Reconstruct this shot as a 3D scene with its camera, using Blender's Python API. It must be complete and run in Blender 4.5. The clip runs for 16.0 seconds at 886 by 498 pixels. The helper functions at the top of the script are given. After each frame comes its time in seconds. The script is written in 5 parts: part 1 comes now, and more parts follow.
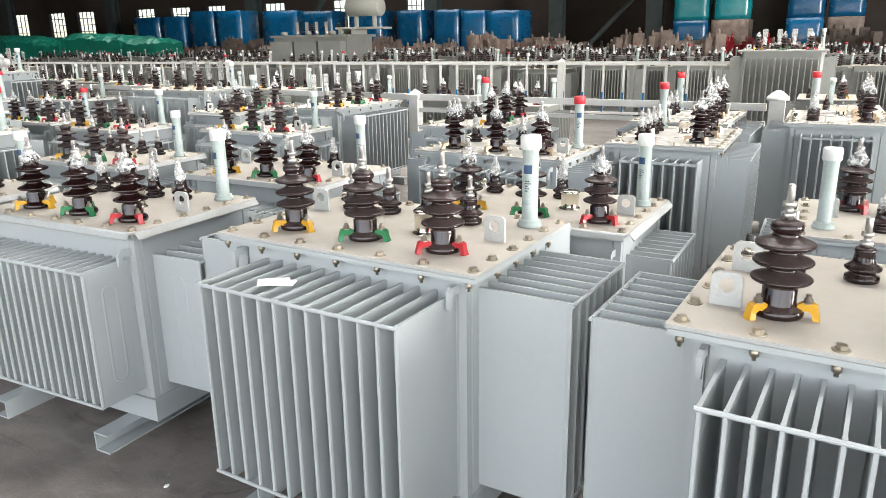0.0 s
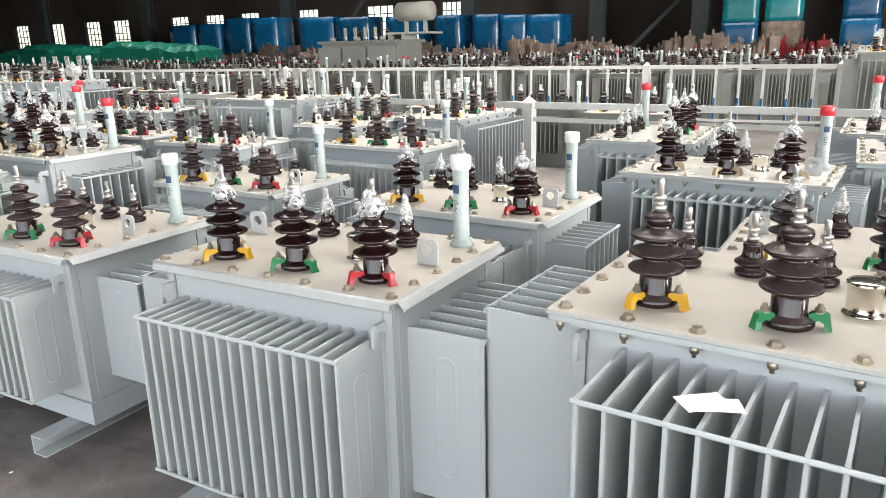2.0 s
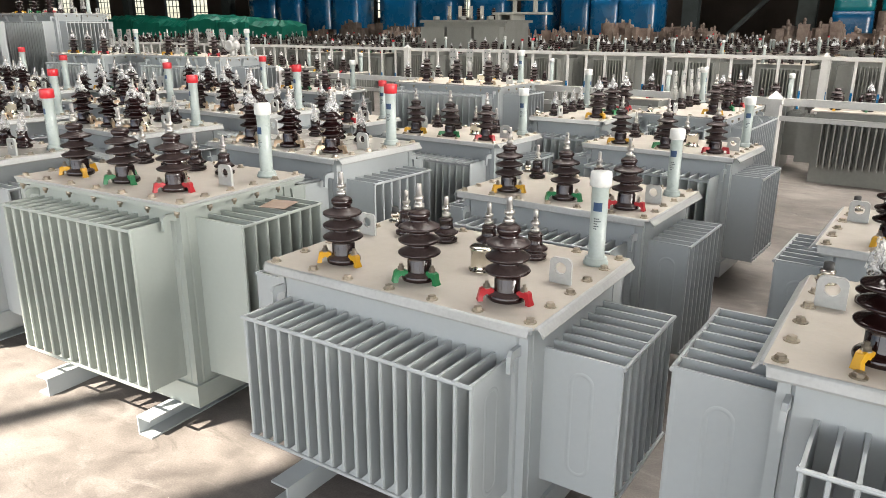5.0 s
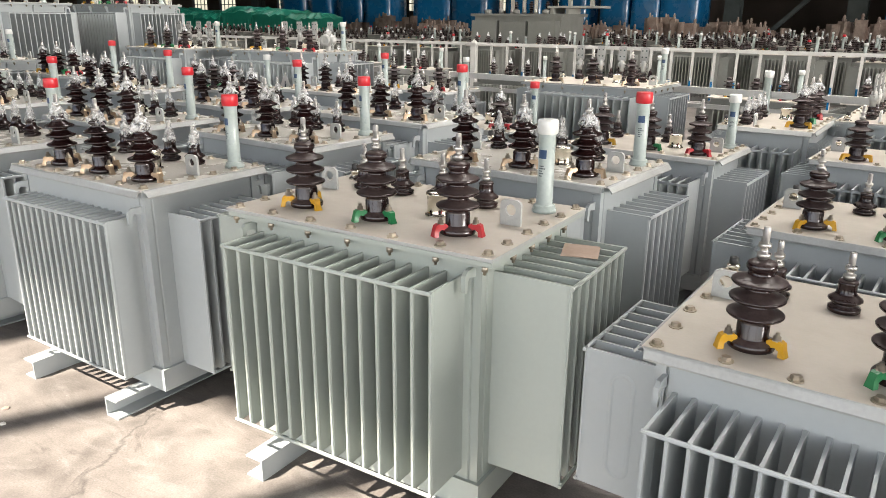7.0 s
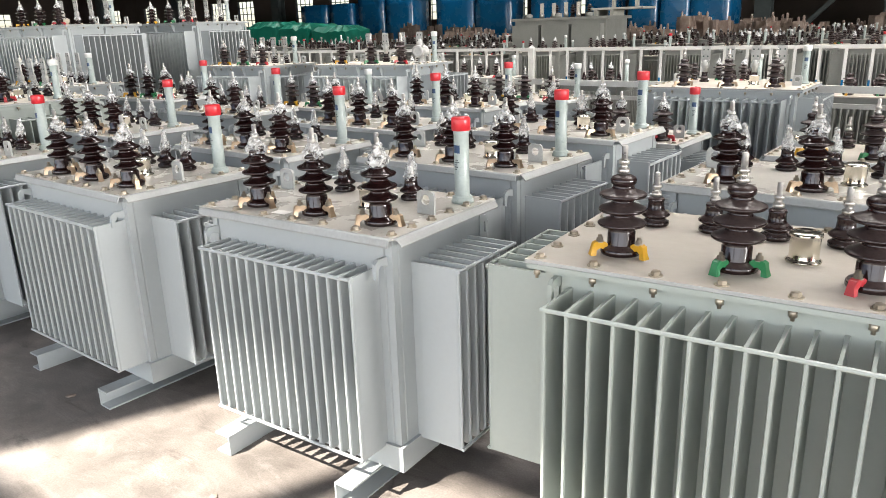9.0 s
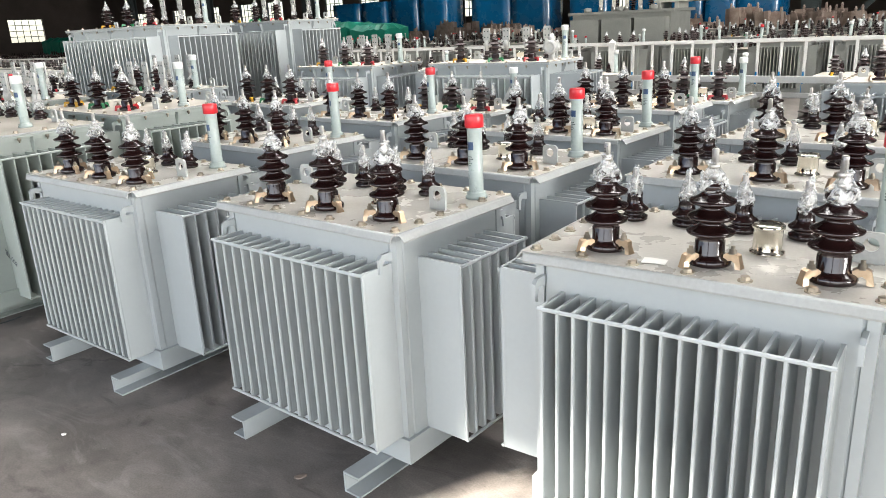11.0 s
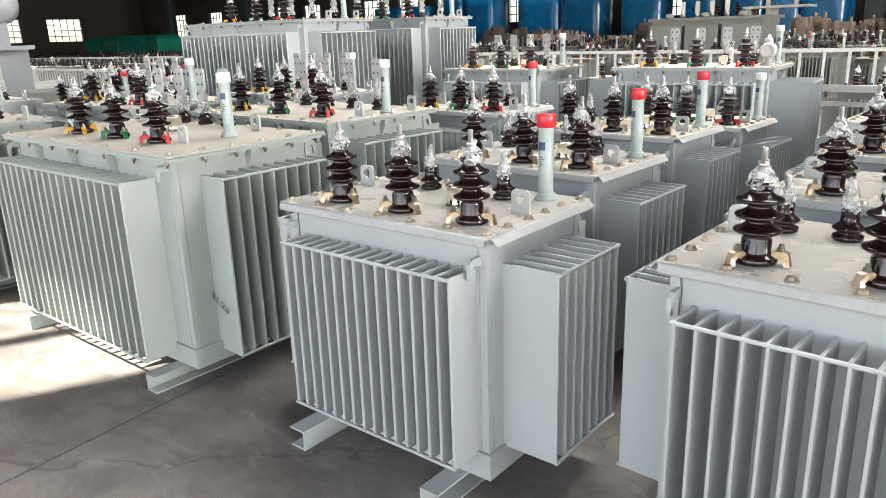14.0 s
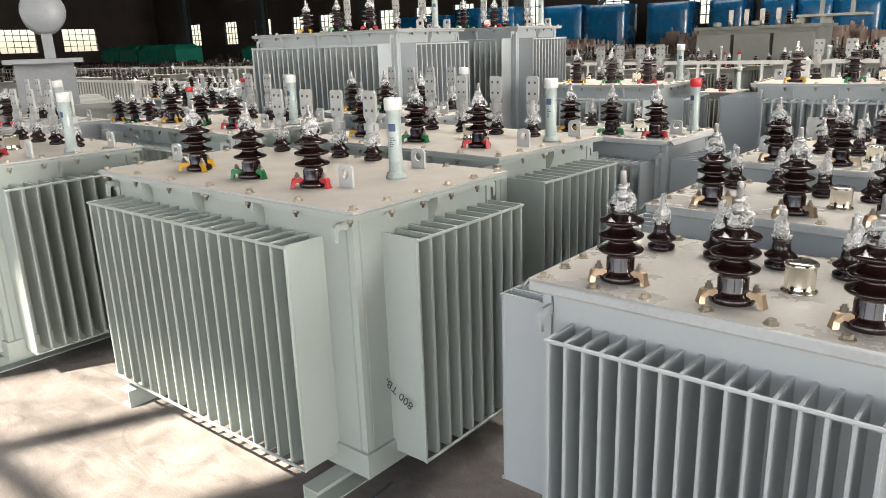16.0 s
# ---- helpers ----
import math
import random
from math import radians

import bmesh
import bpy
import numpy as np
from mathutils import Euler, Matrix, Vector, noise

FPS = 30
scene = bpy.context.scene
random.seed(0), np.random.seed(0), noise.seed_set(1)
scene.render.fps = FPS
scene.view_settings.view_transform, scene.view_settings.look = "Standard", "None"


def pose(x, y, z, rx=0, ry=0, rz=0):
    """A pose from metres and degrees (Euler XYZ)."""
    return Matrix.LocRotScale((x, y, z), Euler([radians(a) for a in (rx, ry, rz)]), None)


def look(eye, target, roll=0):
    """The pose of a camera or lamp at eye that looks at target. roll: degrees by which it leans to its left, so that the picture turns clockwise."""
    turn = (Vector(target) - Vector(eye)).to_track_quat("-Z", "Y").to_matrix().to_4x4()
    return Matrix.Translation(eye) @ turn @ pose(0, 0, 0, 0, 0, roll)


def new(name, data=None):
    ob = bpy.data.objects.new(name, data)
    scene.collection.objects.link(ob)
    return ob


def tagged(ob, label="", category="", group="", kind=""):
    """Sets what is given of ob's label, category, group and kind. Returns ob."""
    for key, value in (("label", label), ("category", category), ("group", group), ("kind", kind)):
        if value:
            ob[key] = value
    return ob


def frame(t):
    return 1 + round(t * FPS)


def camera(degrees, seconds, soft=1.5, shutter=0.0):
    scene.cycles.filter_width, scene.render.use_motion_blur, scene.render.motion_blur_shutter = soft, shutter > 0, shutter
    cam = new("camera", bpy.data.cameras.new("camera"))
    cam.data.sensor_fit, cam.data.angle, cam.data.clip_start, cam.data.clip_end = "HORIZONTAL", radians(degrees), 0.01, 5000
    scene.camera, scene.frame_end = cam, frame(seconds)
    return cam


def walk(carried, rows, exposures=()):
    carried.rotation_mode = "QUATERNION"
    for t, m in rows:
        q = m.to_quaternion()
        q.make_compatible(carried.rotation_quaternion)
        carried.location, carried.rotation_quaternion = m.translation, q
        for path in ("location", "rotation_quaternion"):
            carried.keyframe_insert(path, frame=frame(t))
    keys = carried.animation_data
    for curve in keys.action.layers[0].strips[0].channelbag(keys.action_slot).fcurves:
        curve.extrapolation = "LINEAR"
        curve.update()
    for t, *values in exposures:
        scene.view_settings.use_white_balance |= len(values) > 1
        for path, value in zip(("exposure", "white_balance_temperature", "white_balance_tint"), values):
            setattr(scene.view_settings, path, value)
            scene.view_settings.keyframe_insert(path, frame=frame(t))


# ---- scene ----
cam = camera(63.0, 16.0, 0.75)
PATH = [
    (0, (0.16, 0.393, 1.497), (-0.727, 2.097, 0.94), -0.9),
    (0.5, (-0.111, 0.468, 1.477), (-1.003, 2.169, 0.92), -1.0),
    (1, (-0.406, 0.562, 1.501), (-1.322, 2.25, 0.943), -1.4),
    (1.5, (-0.722, 0.582, 1.51), (-1.655, 2.264, 0.963), -1.4),
    (2, (-0.997, 0.615, 1.49), (-1.942, 2.292, 0.948), -1.4),
    (2.5, (-1.288, 0.654, 1.492), (-2.261, 2.312, 0.942), -0.0),
    (3, (-1.564, 0.632, 1.489), (-2.563, 2.274, 0.935), 0.1),
    (3.5, (-1.826, 0.588, 1.507), (-2.841, 2.218, 0.95), -0.5),
    (3.7, (-1.922, 0.594, 1.502), (-2.945, 2.218, 0.939), -0.6),
    (5.8, (-3.214, 0.63, 1.504), (-4.284, 2.209, 0.902), 0.2),
    (6, (-3.333, 0.635, 1.518), (-4.407, 2.21, 0.912), 0.1),
    (6.5, (-3.629, 0.632, 1.498), (-4.72, 2.196, 0.893), 1.3),
    (7, (-3.905, 0.601, 1.502), (-4.995, 2.165, 0.898), 0.5),
    (7.5, (-4.149, 0.626, 1.49), (-5.249, 2.184, 0.887), -0.0),
    (8, (-4.39, 0.593, 1.487), (-5.503, 2.145, 0.893), -0.2),
    (8.5, (-4.667, 0.512, 1.501), (-5.785, 2.064, 0.915), -1.6),
    (8.7, (-4.76, 0.499, 1.5), (-5.886, 2.045, 0.916), -1.7),
    (10.8, (-6.014, 0.409, 1.512), (-7.178, 1.925, 0.921), -2.6),
    (11, (-6.139, 0.397, 1.51), (-7.319, 1.902, 0.922), -2.8),
    (11.5, (-6.428, 0.306, 1.497), (-7.621, 1.806, 0.926), -1.5),
    (12, (-6.695, 0.238, 1.503), (-7.888, 1.738, 0.931), -1.8),
    (12.5, (-6.976, 0.25, 1.481), (-8.172, 1.748, 0.909), -1.8),
    (13, (-7.234, 0.274, 1.482), (-8.445, 1.759, 0.907), -1.5),
    (13.5, (-7.53, 0.262, 1.494), (-8.75, 1.74, 0.921), -1.8),
    (14, (-7.787, 0.289, 1.49), (-9.01, 1.765, 0.92), -1.9),
    (14.5, (-8.078, 0.368, 1.5), (-9.317, 1.833, 0.935), -2.2),
    (15, (-8.337, 0.404, 1.506), (-9.587, 1.86, 0.941), -2.2),
    (15.5, (-8.631, 0.375, 1.525), (-9.876, 1.839, 0.971), -2.0),
    (16, (-8.893, 0.36, 1.538), (-10.13, 1.82, 0.993), -2.0),
]
EXPOSURES = [(0.0, 2.4, 6480, 10), (3.0, 2.44, 6550, 10), (6.0, 1.98, 6800, 12), (8.5, 2.16, 6650, 12), (11.0, 2.48, 6480, 10), (13.0, 2.54, 6530, 10), (15.0, 2.43, 6600, 11), (16.0, 2.22, 6780, 12)]
walk(cam, [(t, look(eye, target, roll)) for t, eye, target, roll in PATH], EXPOSURES)

# ---- light ----
SUN_WAY = Vector((0.36, 0.78, -1.15)).normalized()
world = bpy.data.worlds.new("sky")
scene.world = world
world.use_nodes = True
wn = world.node_tree.nodes
sky = wn.new("ShaderNodeTexSky")
sky.sky_type = "NISHITA"
sky.sun_disc = False
sky.sun_elevation = math.asin(-SUN_WAY.z)
sky.sun_rotation = math.atan2(-SUN_WAY.x, -SUN_WAY.y)
world.node_tree.links.new(sky.outputs[0], wn["Background"].inputs[0])
wn["Background"].inputs[1].default_value = 0.06

sun_data = bpy.data.lights.new("sun", "SUN")
sun_data.energy = 5.0
sun_data.angle = radians(0.6)
sun_data.color = (1.0, 0.94, 0.84)
sun = new("sun", sun_data)
sun.matrix_world = look((0, 0, 30), Vector((0, 0, 30)) + SUN_WAY)


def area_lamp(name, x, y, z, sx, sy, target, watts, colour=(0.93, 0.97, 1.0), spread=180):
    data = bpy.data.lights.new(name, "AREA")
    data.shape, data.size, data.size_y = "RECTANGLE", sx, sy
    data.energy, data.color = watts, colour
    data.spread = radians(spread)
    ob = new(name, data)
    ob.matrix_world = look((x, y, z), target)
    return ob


# ---- materials ----
def base_material(name, colour, rough=0.5, metal=0.0):
    m = bpy.data.materials.new(name)
    m.use_nodes = True
    b = m.node_tree.nodes["Principled BSDF"]
    b.inputs["Base Color"].default_value = (*colour, 1)
    b.inputs["Roughness"].default_value = rough
    b.inputs["Metallic"].default_value = metal
    return m, m.node_tree, b


def worn(name, colour, other, rough=(0.35, 0.6), scale=3.0, fine=60.0, metal=0.0, bump=0.02, amount=0.5, dust=0.0, dust_colour=(0.42, 0.39, 0.35), vary=0.0, coat=0.0, grain=0.12):
    """Paint, stone or metal: two scales of change in colour and roughness, fine relief, and dust that lies on what faces up."""
    m, t, b = base_material(name, colour, rough[0], metal)
    n, link = t.nodes, t.links.new
    co = n.new("ShaderNodeTexCoord")
    info = n.new("ShaderNodeObjectInfo")
    add = n.new("ShaderNodeVectorMath")
    add.operation = "MULTIPLY_ADD"
    link(info.outputs["Random"], add.inputs[0])
    add.inputs[1].default_value = (7.0, 5.0, 9.0)
    link(co.outputs["Object"], add.inputs[2])
    big = n.new("ShaderNodeTexNoise")
    big.inputs["Scale"].default_value, big.inputs["Detail"].default_value, big.inputs["Roughness"].default_value = scale, 6.0, 0.62
    small = n.new("ShaderNodeTexNoise")
    small.inputs["Scale"].default_value, small.inputs["Detail"].default_value = fine, 3.0
    link(add.outputs[0], big.inputs["Vector"])
    link(add.outputs[0], small.inputs["Vector"])
    ramp = n.new("ShaderNodeMapRange")
    ramp.inputs[1].default_value, ramp.inputs[2].default_value, ramp.inputs[4].default_value = 0.38, 0.68, amount
    link(big.outputs["Fac"], ramp.inputs[0])
    mix = n.new("ShaderNodeMix")
    mix.data_type = "RGBA"
    mix.inputs[6].default_value, mix.inputs[7].default_value = (*colour, 1), (*other, 1)
    link(ramp.outputs[0], mix.inputs[0])
    last = mix.outputs[2]
    speck = n.new("ShaderNodeMix")
    speck.data_type, speck.blend_type = "RGBA", "OVERLAY"
    speck.inputs[0].default_value = grain
    link(last, speck.inputs[6])
    link(small.outputs["Fac"], speck.inputs[7])
    last = speck.outputs[2]
    if vary:
        hsv = n.new("ShaderNodeHueSaturation")
        r = n.new("ShaderNodeMapRange")
        r.inputs[3].default_value, r.inputs[4].default_value = 1 - vary, 1 + vary
        link(info.outputs["Random"], r.inputs[0])
        link(r.outputs[0], hsv.inputs["Value"])
        link(last, hsv.inputs["Color"])
        last = hsv.outputs[0]
    rmap = n.new("ShaderNodeMapRange")
    rmap.inputs[1].default_value, rmap.inputs[2].default_value = 0.35, 0.7
    rmap.inputs[3].default_value, rmap.inputs[4].default_value = rough
    link(big.outputs["Fac"], rmap.inputs[0])
    rlast = rmap.outputs[0]
    if dust:
        geo = n.new("ShaderNodeNewGeometry")
        sep = n.new("ShaderNodeSeparateXYZ")
        link(geo.outputs["Normal"], sep.inputs[0])
        up = n.new("ShaderNodeMapRange")
        up.inputs[1].default_value, up.inputs[2].default_value, up.inputs[4].default_value = 0.35, 0.95, dust
        link(sep.outputs[2], up.inputs[0])
        patch = n.new("ShaderNodeMath")
        patch.operation = "MULTIPLY"
        pr = n.new("ShaderNodeMapRange")
        pr.inputs[1].default_value, pr.inputs[2].default_value, pr.inputs[3].default_value = 0.3, 0.65, 0.45
        link(small.outputs["Fac"], pr.inputs[0])
        link(up.outputs[0], patch.inputs[0])
        link(pr.outputs[0], patch.inputs[1])
        dm = n.new("ShaderNodeMix")
        dm.data_type = "RGBA"
        dm.inputs[7].default_value = (*dust_colour, 1)
        link(patch.outputs[0], dm.inputs[0])
        link(last, dm.inputs[6])
        last = dm.outputs[2]
        rm = n.new("ShaderNodeMix")
        rm.inputs[3].default_value = 0.85
        link(patch.outputs[0], rm.inputs[0])
        link(rlast, rm.inputs[2])
        rlast = rm.outputs[0]
    link(last, b.inputs["Base Color"])
    link(rlast, b.inputs["Roughness"])
    if coat:
        b.inputs["Coat Weight"].default_value, b.inputs["Coat Roughness"].default_value = coat, 0.08
    if bump:
        bp = n.new("ShaderNodeBump")
        bp.inputs["Strength"].default_value, bp.inputs["Distance"].default_value = 0.35, bump
        link(small.outputs["Fac"], bp.inputs["Height"])
        link(bp.outputs[0], b.inputs["Normal"])
    return m


M = {}
M["paint"] = worn("grey_tank_paint", (0.335, 0.360, 0.362), (0.292, 0.318, 0.322), (0.28, 0.45), 1.6, 60, bump=0.00015, amount=0.5, vary=0.04, grain=0.03)
M["paint_pale"] = worn("pale_green_tank_paint", (0.315, 0.347, 0.318), (0.262, 0.293, 0.264), (0.28, 0.45), 1.6, 60, bump=0.00015, amount=0.5, vary=0.04, grain=0.03)
M["lid"] = worn("dusty_lid_paint", (0.42, 0.395, 0.35), (0.345, 0.315, 0.27), (0.35, 0.62), 3.5, 90, bump=0.001, amount=0.8, dust=0.45, dust_colour=(0.385, 0.345, 0.285), vary=0.04)
M["lid_clean"] = worn("glossy_lid_paint", (0.475, 0.458, 0.418), (0.425, 0.403, 0.36), (0.2, 0.4), 2.5, 90, bump=0.001, amount=0.7, vary=0.03)
M["lug_paint"] = worn("pale_lug_paint", (0.40, 0.41, 0.395), (0.35, 0.355, 0.34), (0.3, 0.5), 6, 90, bump=0.0005, vary=0.06)
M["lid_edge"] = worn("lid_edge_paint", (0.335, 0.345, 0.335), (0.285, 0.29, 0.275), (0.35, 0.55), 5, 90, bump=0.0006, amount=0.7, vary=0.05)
M["porcelain"] = worn("brown_glazed_porcelain", (0.011, 0.0040, 0.0039), (0.016, 0.0060, 0.0057), (0.10, 0.20), 12, 80, bump=0.0, amount=0.5, coat=0.05, vary=0.1)
M["porcelain_dusty"] = worn("dusty_brown_porcelain", (0.012, 0.0045, 0.0044), (0.018, 0.007, 0.0066), (0.13, 0.28), 12, 130, bump=0.0, amount=0.5, dust=0.5, dust_colour=(0.11, 0.085, 0.08), coat=0.05, vary=0.1)
M["yellow"] = worn("yellow_paint", (0.50, 0.27, 0.010), (0.40, 0.20, 0.008), (0.3, 0.5), 30, 120, bump=0.0006)
M["green"] = worn("green_paint", (0.008, 0.15, 0.05), (0.007, 0.11, 0.035), (0.3, 0.5), 30, 120, bump=0.0006)
M["red"] = worn("red_paint", (0.33, 0.012, 0.018), (0.25, 0.009, 0.013), (0.3, 0.5), 30, 120, bump=0.0006)
M["brass"] = worn("passivated_brass", (0.50, 0.38, 0.27), (0.38, 0.28, 0.18), (0.32, 0.5), 25, 120, metal=1.0, bump=0.0004, vary=0.2)
M["bolt"] = worn("zinc_bolt", (0.36, 0.32, 0.26), (0.24, 0.20, 0.14), (0.3, 0.55), 40, 160, metal=0.8, bump=0.0004, vary=0.25)
M["nickel"] = worn("nickel_plate", (0.72, 0.68, 0.60), (0.6, 0.55, 0.46), (0.08, 0.2), 20, 80, metal=1.0, bump=0.0)
M["stud"] = worn("tinned_stud", (0.55, 0.53, 0.50), (0.42, 0.40, 0.37), (0.25, 0.5), 40, 200, metal=0.9, bump=0.0006)
M["tin"] = worn("dull_tinned_plate", (0.36, 0.36, 0.345), (0.28, 0.28, 0.265), (0.4, 0.6), 20, 120, metal=0.25, bump=0.0005)
M["tube"] = worn("pale_tube_paint", (0.30, 0.345, 0.325), (0.262, 0.30, 0.282), (0.25, 0.45), 8, 80, bump=0.0005, vary=0.04)
M["white"] = worn("white_plastic", (0.56, 0.57, 0.55), (0.48, 0.48, 0.46), (0.3, 0.5), 12, 90, bump=0.0004)
M["red_cap"] = worn("red_plastic", (0.47, 0.018, 0.026), (0.38, 0.014, 0.02), (0.3, 0.5), 12, 90, bump=0.0004)
M["blue_label"] = base_material("blue_label", (0.014, 0.045, 0.11), 0.3)[0]
M["ink"] = base_material("dark_ink", (0.03, 0.04, 0.05), 0.5)[0]
M["black"] = worn("black_plastic", (0.02, 0.02, 0.02), (0.035, 0.033, 0.03), (0.4, 0.6), 20, 100, bump=0.0)
M["paper"] = worn("white_paper", (0.78, 0.77, 0.73), (0.7, 0.68, 0.63), (0.6, 0.8), 15, 90, bump=0.0004)
M["card"] = worn("brown_card", (0.30, 0.22, 0.17), (0.24, 0.17, 0.13), (0.6, 0.8), 15, 90, bump=0.0004)
M["fence"] = worn("white_fence_paint", (0.52, 0.515, 0.49), (0.43, 0.42, 0.395), (0.35, 0.6), 6, 70, bump=0.0008, amount=0.6, vary=0.05)
M["steel"] = worn("dark_steel_paint", (0.055, 0.07, 0.07), (0.035, 0.045, 0.045), (0.45, 0.7), 2, 40, bump=0.001)
M["teal"] = worn("green_tarpaulin", (0.008, 0.23, 0.155), (0.006, 0.15, 0.105), (0.35, 0.6), 1.5, 20, bump=0.004, vary=0.15)
M["blue"] = worn("blue_film_wrap", (0.005, 0.115, 0.27), (0.004, 0.07, 0.18), (0.15, 0.4), 1.2, 12, bump=0.01, vary=0.25)
M["cyan"] = worn("cyan_film_wrap", (0.010, 0.26, 0.30), (0.006, 0.17, 0.21), (0.15, 0.4), 1.2, 12, bump=0.01, vary=0.25)
M["wall"] = worn("dark_wall_sheet", (0.085, 0.066, 0.055), (0.045, 0.036, 0.031), (0.6, 0.85), 0.3, 12, bump=0.003)
M["roof"] = worn("roof_sheet", (0.12, 0.122, 0.125), (0.09, 0.092, 0.095), (0.5, 0.7), 0.5, 12, bump=0.003)
M["clutter"] = worn("packed_goods", (0.30, 0.24, 0.20), (0.16, 0.11, 0.09), (0.5, 0.8), 2.5, 25, bump=0.01, amount=1.0, vary=0.5)
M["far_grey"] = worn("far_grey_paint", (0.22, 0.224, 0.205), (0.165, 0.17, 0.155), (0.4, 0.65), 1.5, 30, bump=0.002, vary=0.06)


def film_material():
    """Crumpled clear film over the terminals."""
    m, t, b = base_material("clear_film", (0.86, 0.87, 0.86), 0.12)
    n, link = t.nodes, t.links.new
    clear = n.new("ShaderNodeBsdfTransparent")
    clear.inputs[0].default_value = (0.93, 0.93, 0.93, 1)
    co = n.new("ShaderNodeTexCoord")
    nz = n.new("ShaderNodeTexNoise")
    nz.inputs["Scale"].default_value, nz.inputs["Detail"].default_value, nz.inputs["Distortion"].default_value = 55.0, 4.0, 1.2
    link(co.outputs["Object"], nz.inputs["Vector"])
    mr = n.new("ShaderNodeMapRange")
    mr.inputs[1].default_value, mr.inputs[2].default_value, mr.inputs[3].default_value, mr.inputs[4].default_value = 0.38, 0.66, 0.10, 0.72
    link(nz.outputs["Fac"], mr.inputs[0])
    bp = n.new("ShaderNodeBump")
    bp.inputs["Strength"].default_value, bp.inputs["Distance"].default_value = 1.0, 0.02
    link(nz.outputs["Fac"], bp.inputs["Height"])
    link(bp.outputs[0], b.inputs["Normal"])
    mix = n.new("ShaderNodeMixShader")
    link(mr.outputs[0], mix.inputs[0])
    link(clear.outputs[0], mix.inputs[1])
    link(b.outputs[0], mix.inputs[2])
    link(mix.outputs[0], n["Material Output"].inputs["Surface"])
    return m


M["drum"] = worn("drum_grey_paint", (0.36, 0.36, 0.32), (0.28, 0.28, 0.25), (0.4, 0.6), 1.5, 30, bump=0.001)
M["drum_dark"] = worn("dark_drum_paint", (0.20, 0.21, 0.22), (0.16, 0.17, 0.175), (0.4, 0.6), 1.5, 30, bump=0.001)
M["film"] = film_material()


